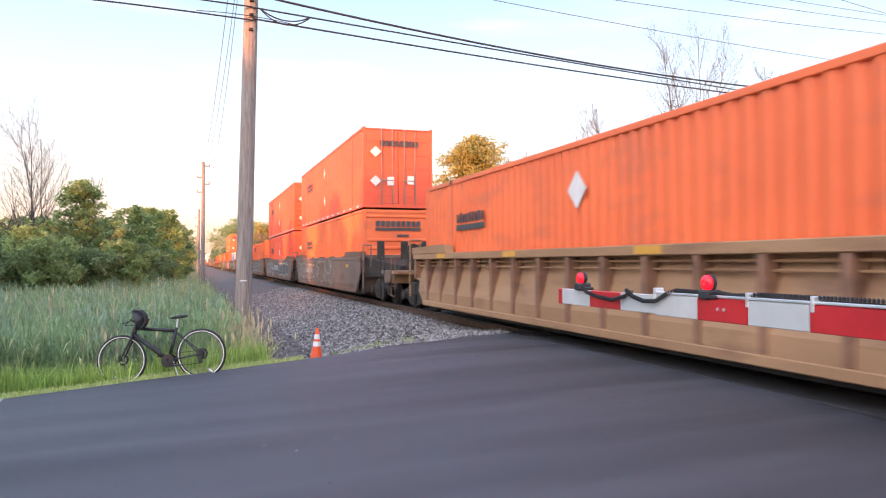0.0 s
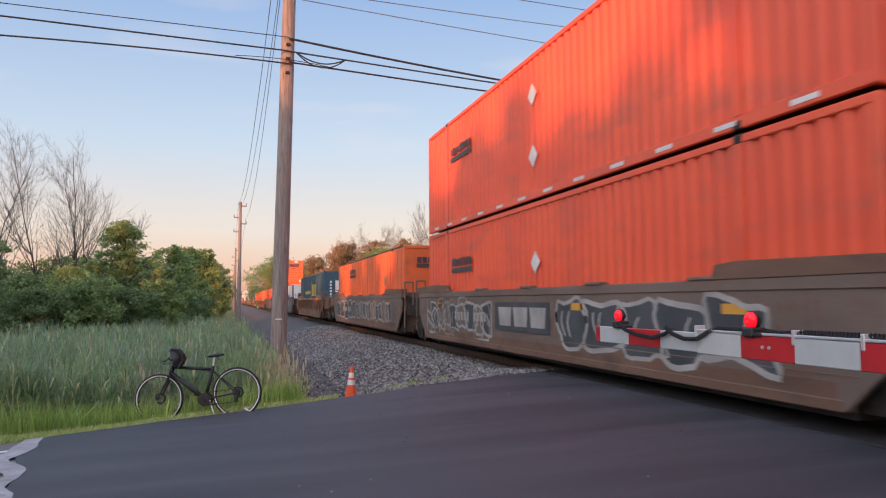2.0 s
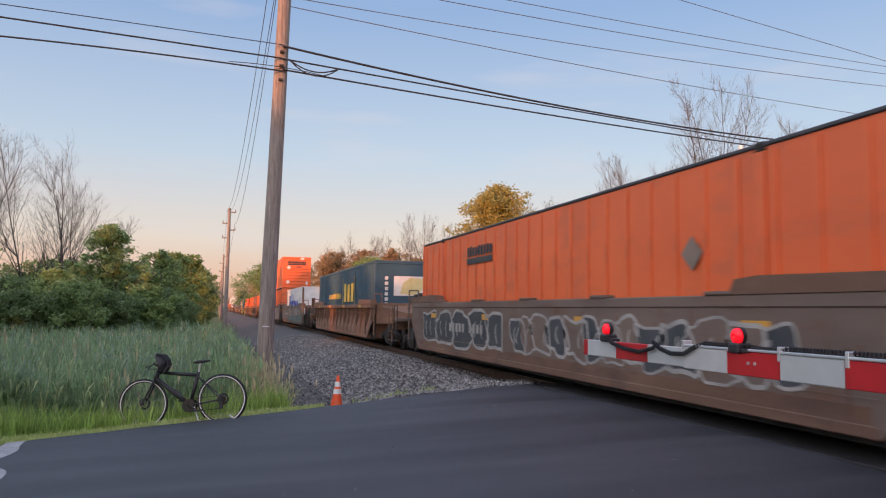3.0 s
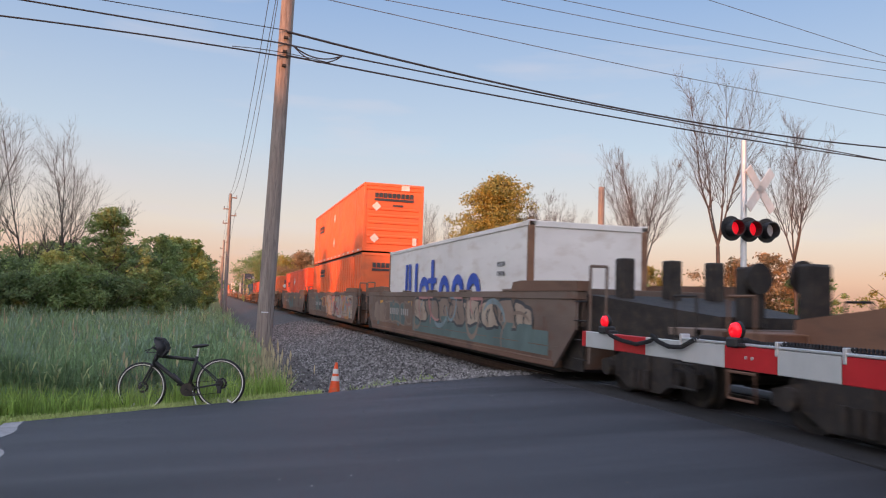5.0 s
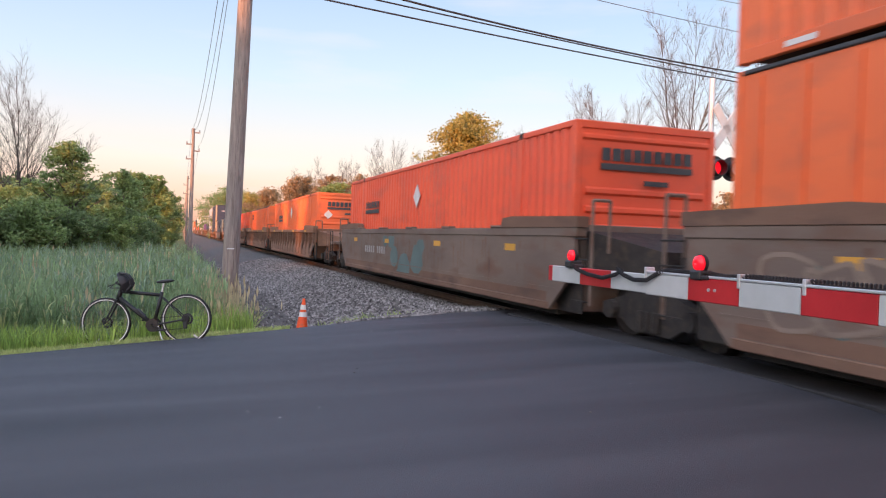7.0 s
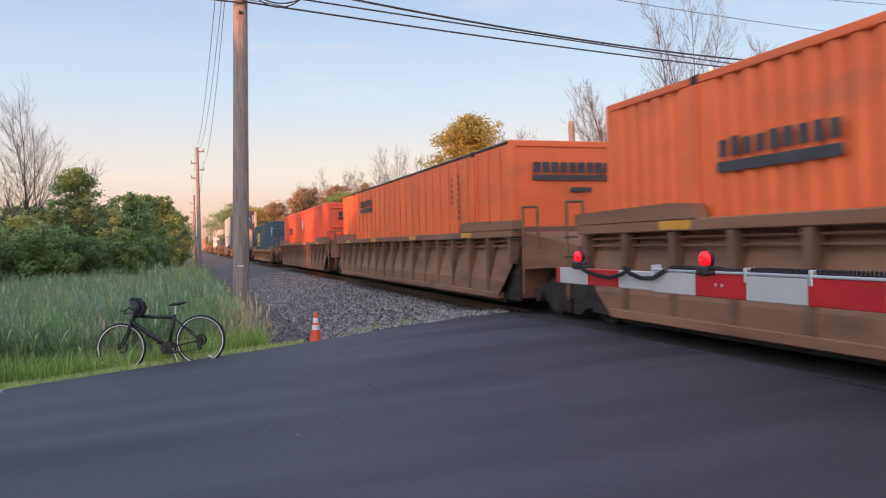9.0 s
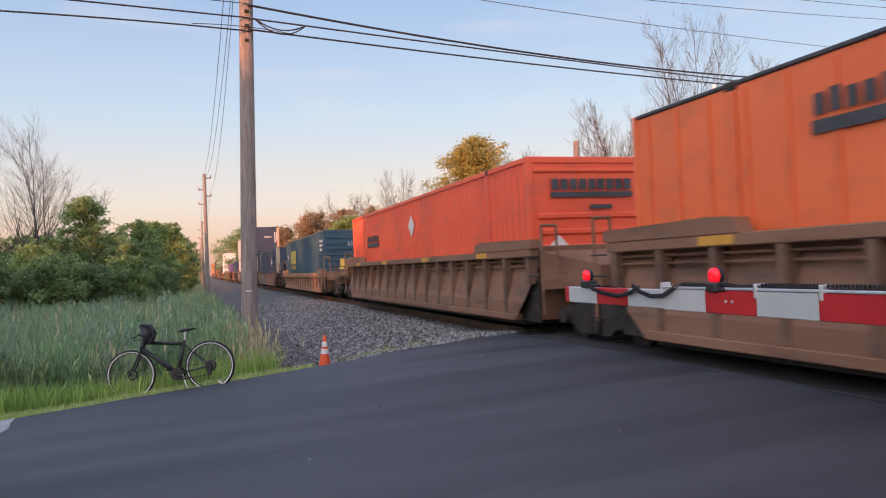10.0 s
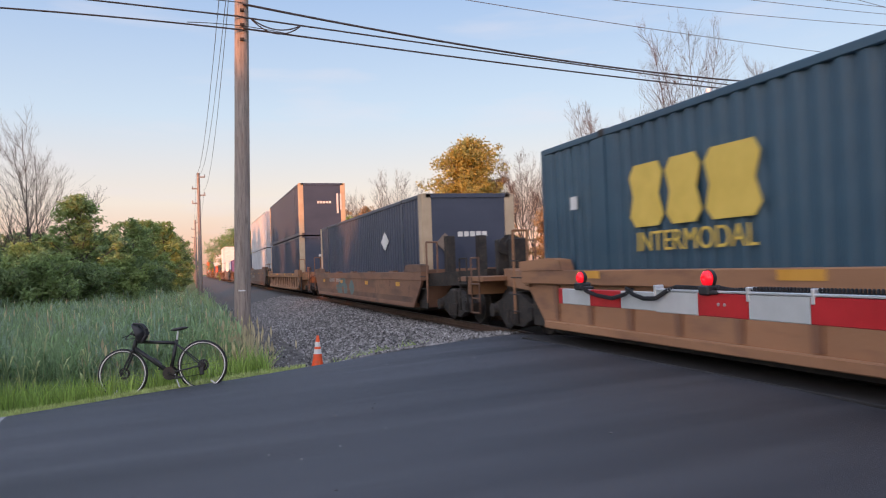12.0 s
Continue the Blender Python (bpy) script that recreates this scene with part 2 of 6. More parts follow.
LEAF_LIGHT = leafmat("leaf_light", (0.15, 0.21, 0.068), (0.26, 0.33, 0.11))
LEAF_GOLD = leafmat("leaf_gold", (0.23, 0.2, 0.055), (0.36, 0.31, 0.085))
LEAF_RUSSET = leafmat("leaf_russet", (0.23, 0.16, 0.08), (0.33, 0.23, 0.12))
REED = leafmat("reed", (0.11, 0.18, 0.08), (0.22, 0.31, 0.15))
REED_DRY = leafmat("reed_dry", (0.3, 0.25, 0.14), (0.42, 0.36, 0.22))
GRASS = leafmat("verge_grass", (0.18, 0.28, 0.06), (0.3, 0.4, 0.1))
BLUE_REED = leafmat("reed_grey_green", (0.13, 0.2, 0.13), (0.24, 0.31, 0.21))
PALE_REED = leafmat("reed_pale", (0.26, 0.3, 0.14), (0.38, 0.41, 0.21))
VERGE = leafmat("verge_lawn", (0.27, 0.33, 0.1), (0.4, 0.45, 0.17))

# ---- mesh helpers ----


class Build:
    """Gathers vertices and faces of one part."""

    def __init__(self):
        self.v, self.f = [], []

    def add(self, v, f):
        k = len(self.v)
        self.v += [tuple(p) for p in v]
        self.f += [tuple(i + k for i in q) for q in f]
        return self

    def box(self, x0, x1, y0, y1, z0, z1):
        return self.add([(x0, y0, z0), (x1, y0, z0), (x1, y1, z0), (x0, y1, z0), (x0, y0, z1), (x1, y0, z1), (x1, y1, z1), (x0, y1, z1)],
                        [(0, 3, 2, 1), (4, 5, 6, 7), (0, 1, 5, 4), (1, 2, 6, 5), (2, 3, 7, 6), (3, 0, 4, 7)])

    def soft(self, x0, x1, y0, y1, z0, z1, b=0.01):
        """A box with its edges chamfered."""
        bm = bmesh.new()
        bmesh.ops.create_cube(bm, size=1)
        for p in bm.verts:
            p.co = (x0 + (p.co.x + 0.5) * (x1 - x0), y0 + (p.co.y + 0.5) * (y1 - y0), z0 + (p.co.z + 0.5) * (z1 - z0))
        bmesh.ops.bevel(bm, geom=bm.edges[:], offset=b, segments=1, affect="EDGES")
        bm.verts.index_update()
        self.add([p.co[:] for p in bm.verts], [[p.index for p in f.verts] for f in bm.faces])
        bm.free()
        return self

    def rod(self, a, b, r0, r1=None, n=8, cap=True):
        a, b = Vector(a), Vector(b)
        r1 = r0 if r1 is None else r1
        d = (b - a).normalized()
        u = d.orthogonal().normalized()
        w = d.cross(u)
        k = [math.tau * i / n for i in range(n)]
        v = [a + (u * math.cos(t) + w * math.sin(t)) * r0 for t in k] + [b + (u * math.cos(t) + w * math.sin(t)) * r1 for t in k]
        f = [(i, (i + 1) % n, n + (i + 1) % n, n + i) for i in range(n)]
        if cap:
            f += [tuple(range(n))[::-1], tuple(range(n, 2 * n))]
        return self.add(v, f)

    def tube(self, pts, r, n=6):
        for a, b in zip(pts, pts[1:]):
            self.rod(a, b, r, r, n, True)
        return self

    def extrude(self, prof, axis, a, b):
        """A closed profile of 2D points pushed from a to b along x, y or z."""
        def put(p, t):
            return (t, p[0], p[1]) if axis == "x" else (p[0], t, p[1]) if axis == "y" else (p[0], p[1], t)
        n = len(prof)
        return self.add([put(p, a) for p in prof] + [put(p, b) for p in prof],
                        [(i, (i + 1) % n, n + (i + 1) % n, n + i) for i in range(n)] + [tuple(range(n))[::-1], tuple(range(n, 2 * n))])

    def ring(self, c, axis, prof, n=32):
        """Turns a closed (radius, offset) profile round an axis."""
        c = Vector(c)
        e = Vector(axis).normalized()
        u = e.orthogonal().normalized()
        w = e.cross(u)
        m = len(prof)
        v, f = [], []
        for i in range(n):
            t = math.tau * i / n
            d = u * math.cos(t) + w * math.sin(t)
            v += [c + d * r + e * o for r, o in prof]
            for j in range(m):
                f.append((i * m + j, i * m + (j + 1) % m, ((i + 1) % n) * m + (j + 1) % m, ((i + 1) % n) * m + j))
        return self.add(v, f)


def part(name, b, material, parent=None, label="", smooth=False, at=None):
    me = bpy.data.meshes.new(name)
    me.from_pydata(b.v, [], b.f)
    me.materials.append(material)
    if smooth:
        me.shade_smooth()
    bm = bmesh.new()
    bm.from_mesh(me)
    bmesh.ops.recalc_face_normals(bm, faces=bm.faces[:])
    bm.to_mesh(me)
    bm.free()
    ob = new(name, me)
    if parent:
        ob.parent = parent
    if at:
        ob.matrix_basis = at
    if label:
        tagged(ob, label)
    return ob


def thing(name, label, category, group="", at=None, kind=""):
    ob = new(name)
    ob.empty_display_size = 0.2
    tagged(ob, label, category, group, kind)
    if at:
        ob.matrix_basis = at
    return ob


def letters(word, size, material, parent, m, name="lettering", label=""):
    cu = bpy.data.curves.new(name, "FONT")
    cu.body, cu.size, cu.extrude, cu.align_x, cu.align_y = word, size, 0.003, "CENTER", "CENTER"
    tmp = bpy.data.objects.new("tmp", cu)
    me = bpy.data.meshes.new_from_object(tmp)
    bpy.data.objects.remove(tmp)
    me.materials.append(material)
    ob = new(name, me)
    ob.parent = parent
    ob.matrix_basis = m
    return tagged(ob, label) if label else ob


# ---- ground, road, track ----
TX, RZ = 6.96, -0.2            # track centre line, top of rail
RD = Vector((0.924, 0.383))    # direction of the road
RN = Vector((-0.383, 0.924))
EDGE = 10.0                    # distance of the road's far edge from the eye's foot
ROAD_W = 8.6
MOVING = []                    # (thing, start pose)


def road_z(x):
    d = abs(x - TX)
    if d < 2.2:
        return RZ + 0.0
    return RZ - 0.29 * (1 - math.exp(-((d - 2.2) / 5.5) ** 1.3)) - 0.012 * max(0, d - 8)


def smooth01(t):
    t = min(1, max(0, t))
    return t * t * (3 - 2 * t)


def field_z(x, y):
    d = abs(x - TX)
    z = -0.93 + 0.06 * noise.noise((x * 0.15, y * 0.15, 0))
    bed = RZ - 0.2 if d < 2.0 else RZ - 0.2 - (d - 2.0) * 0.22 if d < 4.6 else RZ - 0.78
    k = smooth01((d - 4.8) / 1.6)
    return bed * (1 - k) + z * k


def ground_z(x, y):
    q = x * RN.x + y * RN.y
    z = field_z(x, y)
    out = max(q - EDGE, EDGE - ROAD_W - q)
    rz = road_z(x) - 0.035
    if out < 0:
        return min(rz - 0.25, z - 0.0) if out < -0.4 else rz - 0.1
    k = smooth01((out - 0.1) / 2.4)
    return rz * (1 - k) - 0.02 * (1 - k) + z * k


def axis_steps(a, b, fine0, fine1, step, grow=1.25):
    out, t, s = [], fine1, step
    mid = list(np.arange(fine0, fine1 + 1e-6, step))
    up, down = [], []
    while t < b:
        s *= grow
        t += s
        up.append(min(t, b))
    t, s = fine0, step
    while t > a:
        s *= grow
        t -= s
        down.append(max(t, a))
    return down[::-1] + mid + up


def sheet(xs, ys, fz):
    b = Build()
    nx = len(xs)
    b.v = [(x, y, fz(x, y)) for y in ys for x in xs]
    b.f = [(j * nx + i, j * nx + i + 1, (j + 1) * nx + i + 1, (j + 1) * nx + i) for j in range(len(ys) - 1) for i in range(nx - 1)]
    return b


ground = part("ground", sheet(axis_steps(-1500, 1500, -14, 16, 0.4), axis_steps(-1500, 1800, -4, 46, 0.4), ground_z), GROUND, smooth=True)
tagged(ground, "rough grassy soil of the wet meadow", "ground", kind="structure")


def road_strip(name, s0, s1, q0, q1, lift, material, ds=0.5, dq=0.6, wob=0.0):
    b = Build()
    ns, nq = max(2, int((s1 - s0) / ds)), max(2, int((q1 - q0) / dq))
    for j in range(nq + 1):
        for i in range(ns + 1):
            s, q = s0 + (s1 - s0) * i / ns, q0 + (q1 - q0) * j / nq
            if wob and i == 0:
                s = s0 + 0.24 * (q - EDGE) + wob * noise.noise((q * 1.7, s0, 3.1)) * 2
            if j == nq or j == 0:
                q += 0.03 * noise.noise((s * 2.1, q0, 1.3))
            x, y = RD.x * s + RN.x * q, RD.y * s + RN.y * q
            e = min(q - q0, q1 - q) / (q1 - q0)
            b.v.append((x, y, road_z(x) + lift + 0.05 * smooth01(e * 4) - 0.05))
    n = ns + 1
    b.f = [(j * n + i, j * n + i + 1, (j + 1) * n + i + 1, (j + 1) * n + i) for j in range(nq) for i in range(ns)]
    k = len(b.v)
    rim = [i for i in range(n)] + [j * n + ns for j in range(1, nq + 1)] + [nq * n + i for i in range(ns - 1, -1, -1)] + [j * n for j in range(nq - 1, 0, -1)]
    b.v += [(b.v[i][0], b.v[i][1], b.v[i][2] - 0.12) for i in rim]
    for a in range(len(rim)):
        c = (a + 1) % len(rim)
        b.f.append((rim[a], rim[c], k + c, k + a))
    return part(name, b, material, smooth=False)


SEAM = 2.0                     # along the road, where the new asphalt begins
road = tagged(road_strip("road", SEAM - 0.25, 70, EDGE - ROAD_W, EDGE, 0.05, ASPHALT, wob=0.1), "fresh black asphalt road over the railway crossing", "road", kind="structure")
road_old = tagged(road_strip("road_old", -160, SEAM + 0.6, EDGE - ROAD_W, EDGE, 0.03, OLD_ASPHALT, ds=1.2), "older pale grey worn asphalt road", "road", kind="structure")

# ragged pale sealing band along the seam, and the old edge line that stops at it
b = Build()
n = 46
for i in range(n + 1):
    q = EDGE - 0.02 - 7.0 * i / n
    m = SEAM - 0.22 + 0.24 * (q - EDGE) + 0.2 * noise.noise((q * 1.7, SEAM - 0.25, 3.1))
    w0, w1 = 0.2 + 0.14 * noise.noise((q * 2.3, 4.4, 0.2)), 0.0 + 0.04 * noise.noise((q * 3.1, 1.4, 7.2))
    for s in (m - w0, m + w1):
        x = RD.x * s + RN.x * q
        e = min(q - EDGE + ROAD_W, EDGE - q) / ROAD_W
        z = road_z(x) + 0.05 * smooth01(e * 4) + 0.005
        b.v.append((x, RD.y * s + RN.y * q, z))
b.f = [(2 * i, 2 * i + 1, 2 * i + 3, 2 * i + 2) for i in range(n)]
tagged(part("seam_band", b, SEAL), "pale ragged sealing band where the new asphalt begins", "road seam", kind="structure")
b = Build()
for i in range(25):
    s = -10.6 + 12.0 * i / 24
    for q in (EDGE - 0.66, EDGE - 0.55):
        x = RD.x * s + RN.x * q
        b.v.append((x, RD.y * s + RN.y * q, road_z(x) - 0.02 + 0.05 * smooth01((EDGE - q) / ROAD_W * 4) + 0.006))
b.f = [(2 * i, 2 * i + 1, 2 * i + 3, 2 * i + 2) for i in range(24)]
tagged(part("edge_line", b, LINE_WHITE), "worn white edge line on the old asphalt", "road marking", kind="structure")

# crossing flangeway panels; their near-black colour also holds the shade under the train
b = Build()
for x0, x1, y0, y1 in ((-1.5, -0.82, -5.0, 3.4), (-0.66, 0.66, -4.4, 4.0), (0.82, 1.5, -3.8, 4.8)):
    b.soft(x0, x1, y0, y1, -0.1, 0.0, 0.01)
part("crossing_panel", b, SHADED_RUBBER, at=pose(TX, 8.7, RZ + 0.058))
tagged(bpy.data.objects["crossing_panel"], "rubber crossing panels between the rails, train's shade in their dark colour", "crossing panel", kind="structure")

# rails and ties
RAIL_PROF = [(-0.07, -0.17), (0.07, -0.17), (0.07, -0.155), (0.012, -0.13), (0.012, -0.045), (0.036, -0.035), (0.036, -0.006), (0.028, 0.0), (-0.028, 0.0), (-0.036, -0.006), (-0.036, -0.035), (-0.012, -0.045), (-0.012, -0.13), (-0.07, -0.155)]
for side in (-1, 1):
    r = part("rail", Build().extrude(RAIL_PROF, "y", -120, 900), RAIL, at=pose(TX + side * 0.755, 0, RZ))
    tagged(r, "brown steel rail with a worn bright head", "rail", "rails of the track", "structure")
    part("rail_head", Build().box(-0.027, 0.027, -120, 900, 0.0005, 0.003), RAIL_TOP, r)

# ---- train ----
SPEED = 20.1                   # metres a second, towards -y


def wheelset(truck, y):
    for side in (-1, 1):
        w = Build().ring((side * 0.755, y, 0.42), (1, 0, 0), [(0.06, -0.06), (0.3, -0.03), (0.38, -0.06), (0.45, -side * 0.07), (0.45, -side * 0.045), (0.42, -side * 0.04), (0.415, side * 0.07), (0.33, 0.07), (0.28, 0.03), (0.06, 0.07)], 24)
        part("wheel", w, DARK, truck, smooth=False)
    part("axle", Build().rod((-0.95, y, 0.42), (0.95, y, 0.42), 0.08, n=10), DARK, truck)


def truck_at(car, y):
    t = new("truck")
    t.parent = car
    t.matrix_basis = pose(0, y, 0)
    for dy in (-0.89, 0.89):
        wheelset(t, dy)
    for side in (-1, 1):
        x0, x1 = sorted((side * 0.95, side * 1.1))
        prof = [(-1.2, 0.5), (-1.2, 0.32), (-0.7, 0.3), (-0.42, 0.16), (0.42, 0.16), (0.7, 0.3), (1.2, 0.32), (1.2, 0.5), (0.7, 0.62), (0.3, 0.76), (-0.3, 0.76), (-0.7, 0.62)]
        part("side_frame", Build().extrude(prof, "x", x0, x1), DARK, t, "rusty cast steel side frame")
        for dy in (-0.16, 0, 0.16):
            part("spring", Build().rod((side * 1.13, dy, 0.2), (side * 1.13, dy, 0.46), 0.065, n=8), DARK, t)
        for dy in (-0.89, 0.89):
            part("bearing_cap", Build().rod((side * 1.08, dy, 0.42), (side * 1.2, dy, 0.42), 0.13, n=12), DARK, t)
    part("bolster", Build().soft(-1.15, 1.15, -0.2, 0.2, 0.42, 0.8, 0.03), DARK, t)


def ribbon(b, pts, width, y_x, taper=True):
    """A flat stroke on the side sheet: pts are (y, z)."""
    n = len(pts)
    v = []
    for i, (y, z) in enumerate(pts):
        a, c = pts[max(0, i - 1)], pts[min(n - 1, i + 1)]
        dy, dz = c[0] - a[0], c[1] - a[1]
        L = math.hypot(dy, dz) or 1
        w = width * (0.45 + 0.55 * math.sin(math.pi * (i + 0.6) / n)) if taper else width
        v += [(y_x, y - dz / L * w, z + dy / L * w), (y_x, y + dz / L * w, z - dy / L * w)]
    b.add(v, [(2 * i, 2 * i + 1, 2 * i + 3, 2 * i + 2) for i in range(n - 1)])


def graffiti(wall, rng, x, y0, y1, z0, z1, strokes, materials, wmax=0.07):
    """Loose looping spray strokes, each a thing of paint on the sheet."""
    for mi, m in enumerate(materials):
        for _ in range(strokes // len(materials)):
            b = Build()
            cy, cz = rng.uniform(y0, y1), rng.uniform(z0, z1)
            h = (z1 - z0) * rng.uniform(0.35, 0.6)
            w = rng.uniform(0.2, 0.7)
            a0, turn = rng.uniform(0, math.tau), rng.uniform(1.6, 5.0) * rng.choice((-1, 1))
            lean = rng.uniform(-0.4, 0.4)
            pts = []
            for i in range(16):
                a = a0 + turn * i / 15
                z = cz + h * math.sin(a)
                pts.append((min(y1, max(y0, cy + w * math.cos(a) * 1.2 + lean * (z - cz))), min(z1, max(z0, z))))
            ribbon(b, pts, rng.uniform(0.025, wmax), x - 0.0015 * (mi + 1))
            part("spray_stroke", b, m, wall)


def blobs(wall, rng, x, y0, y1, z0, z1, count, m, size=0.5):
    for _ in range(count):
        b = Build()
        cy, cz, r = rng.uniform(y0, y1), rng.uniform(z0, z1), rng.uniform(0.3, 1.0) * size
        n = 16
        ph = rng.uniform(0, 9)
        v = [(x, min(y1, max(y0, cy + r * 1.4 * (0.85 + 0.3 * noise.noise((ph, i * 0.5, 0))) * math.cos(math.tau * i / n))), min(z1, max(z0, cz + r * (0.85 + 0.3 * noise.noise((ph, i * 0.5, 4))) * math.sin(math.tau * i / n)))) for i in range(n)]
        b.add(v, [tuple(range(n))])
        x -= 0.0001
        part("spray_patch", b, m, wall)


def throwup(wall, rng, x, y0, y1, z0, z1, fills, line, wide=1.15, stroke=0.03):
    """A row of fat rounded graffiti shapes, each filled and outlined."""
    y = y1
    while y - wide * 0.6 > y0:
        w = wide * rng.uniform(0.75, 1.2)
        cy, cz, hz = y - w / 2, (z0 + z1) / 2 + rng.uniform(-0.04, 0.04), (z1 - z0) / 2 * rng.uniform(0.85, 1.0)
        ph, n = rng.uniform(0, 50), 26
        rim = []
        for i in range(n):
            a = math.tau * i / n
            k = 0.92 + 0.42 * noise.noise((ph + math.cos(a) * 1.3, math.sin(a) * 1.3, ph))
            ca, sa = math.cos(a), math.sin(a)
            py = math.copysign(abs(ca) ** 0.6, ca) * w * 0.54 * k + 0.12 * sa
            rim.append((min(y1 + 0.1, max(y0, cy + py)), min(z1, max(z0, cz + math.copysign(abs(sa) ** 0.6, sa) * hz * k))))
        part("spray_patch", Build().add([(x, cy, cz)] + [(x, p, q) for p, q in rim], [(0, 1 + i, 1 + (i + 1) % n) for i in range(n)]), rng.choice(fills), wall)
        b = Build()
        ribbon(b, rim + rim[:2], stroke * rng.uniform(0.7, 1.3), x - 0.0016, False)
        for _ in range(rng.choice((1, 1, 2))):
            sy, lean = cy + rng.uniform(-0.2, 0.2) * w, rng.uniform(-0.15, 0.15)
            ribbon(b, [(sy + lean * u + 0.1 * math.sin(u * 3), cz + hz * (u - 0.5) * rng.uniform(0.7, 1.1)) for u in (0, 0.25, 0.5, 0.75, 1)], stroke * 0.9, x - 0.0018)
        part("spray_stroke", b, line, wall)
        x -= 0.0004
        y -= w * 0.86


def drips(wall, rng, x, y0, y1, z0, z1, count, m):
    """Narrow vertical runs of rust and dirt."""
    b = Build()
    for _ in range(count):
        y, w, zt, h = rng.uniform(y0, y1), rng.uniform(0.01, 0.035), rng.uniform(z0 + 0.5 * (z1 - z0), z1), rng.uniform(0.15, 0.7) * (z1 - z0)
        b.add([(x, y - w, zt), (x, y + w, zt), (x, y + w * 0.3, max(z0, zt - h)), (x, y - w * 0.3, max(z0, zt - h))], [(0, 1, 2, 3)])
    tagged(part("rust_run", b, m, wall), "thin vertical rust runs", kind="stuff")


def well_car(centre, style, paint, low=False, art_front=False, art_back=False, seed=1, tags=(), label=""):
    """One well unit; local y runs backwards along the train, z from the top of rail. art_*: shares its truck with the neighbour."""
    rng = random.Random(seed)
    car = thing("well_car", label, "rail car", "well cars of the train", pose(TX, centre, RZ))
    hb = 8.5
    top = 1.22 if low else 1.57
    bot = 0.30
    for side in (-1, 1):
        x = side * 1.5
        wall = Build()
        chd = 0.22 if low else 0.14
        if style == "ribbed":
            # sheet leans in under the overhanging chord
            xi, xo, zk = (x - side * 0.075, x - side * 0.05, 0.34) if low else (x - side * 0.2, x - side * 0.012, 0.62)
            sec = [(xi, top - 0.05), (xi, top - chd - 0.1), (xo, zk), (xo, bot)]
            v, f = [], []
            for k, (px, pz) in enumerate(sec):
                ye = hb if pz > 0.9 else hb - 0.78 * min(1, (0.95 - pz) / 0.65)
                v += [(px, -ye, pz), (px, ye, pz), (px - side * 0.02, -ye, pz), (px - side * 0.02, ye, pz)]
                if k:
                    o = 4 * k
                    f += [(o - 4, o - 3, o + 1, o), (o - 2, o - 1, o + 3, o + 2)]
            wall.add(v, f)
        else:
            prof = [(-hb, top - 0.1), (-hb, 0.95), (-hb + 0.75, bot), (hb - 0.75, bot), (hb, 0.95), (hb, top - 0.1)]
            wall.extrude(prof, "x", *sorted((x - side * 0.05, x)))
        w = part("side_wall", wall, paint, car)
        ch = Build().soft(*sorted((x - side * 0.16, x + side * 0.02)), -hb - 0.05, hb + 0.05, top - chd, top, 0.012)
        part("top_chord", ch, paint, car)
        sill = Build().soft(*sorted((x - side * 0.2, x + side * 0.012)), -hb + 0.78, hb - 0.78, bot - 0.02, bot + 0.1, 0.012)
        part("bottom_chord", sill, CAR_BROWN if style == "smooth" and paint is CAR_GREY else paint, car)
        # dark filler plates, added so the cut-away corners stay black
        for end in (-1, 1):
            part("corner_filler", Build().box(*sorted((x - side * 0.16, x - side * 0.185)), *sorted((end * (hb - 0.95), end * (hb - 0.02))), 0.28, 1.0), DARK, car, "added dark filler plate behind the cut-away corner")
        if style == "ribbed":
            n = 17
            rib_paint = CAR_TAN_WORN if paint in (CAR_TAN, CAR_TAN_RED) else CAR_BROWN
            for i in range(n):
                y = -hb + 0.12 + (2 * hb - 0.24) * i / (n - 1)
                zb = 0.95 if i in (0, n - 1) else 0.42
                pr = [(x - side * 0.19, top - chd - 0.1), (x - side * 0.03, zb), (x + side * 0.006, zb), (x + side * 0.012, top - chd - 0.005), (x - side * 0.19, top - chd - 0.005)]
                if zb > 0.9:
                    pr[1] = (x - side * 0.12, zb)
                if low:
                    pr = [(x - side * 0.07, top - chd - 0.02), (x - side * 0.06, max(zb, 0.4)), (x - side * 0.03, max(zb, 0.4)), (x + side * 0.004, top - chd - 0.02)]
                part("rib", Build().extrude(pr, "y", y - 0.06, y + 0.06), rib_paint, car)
            if not low:
                for dz in (0.07, 0.17):
                    part("pipe", Build().rod((x - side * 0.1, -hb + 0.2, top - chd - dz), (x - side * 0.1, hb - 0.2, top - chd - dz), 0.016, n=6), paint, car)
        else:
            part("sheet_seam", Build().box(*sorted((x, x + side * 0.006)), -hb + 0.6, hb - 0.6, 0.62, 0.635), paint, car)
            for y in (-5.6, -2.8, 0.0, 2.8, 5.6):
                part("clip", Build().soft(*sorted((x - side * 0.12, x + side * 0.04)), y - 0.25, y + 0.25, top, top + 0.045, 0.01), paint, car)
        if side < 0:
            for y in (-6.2, -2.2, 2.2, 6.2):
                part("reflector", Build().box(x - 0.026, x - 0.02, y - 0.3, y + 0.3, top - 0.12, top - 0.015) if style == "ribbed" else Build().box(x - 0.006, x - 0.001, y - 0.22, y + 0.22, top - 0.4, top - 0.28), YELLOW, car, "faded yellow reflector strip")
            xx = x - 0.004
            if style != "ribbed":
                drips(w, rng, xx + 0.0008, -hb + 0.9, hb - 0.9, bot + 0.12, top - 0.14, 70, CAR_BROWN)
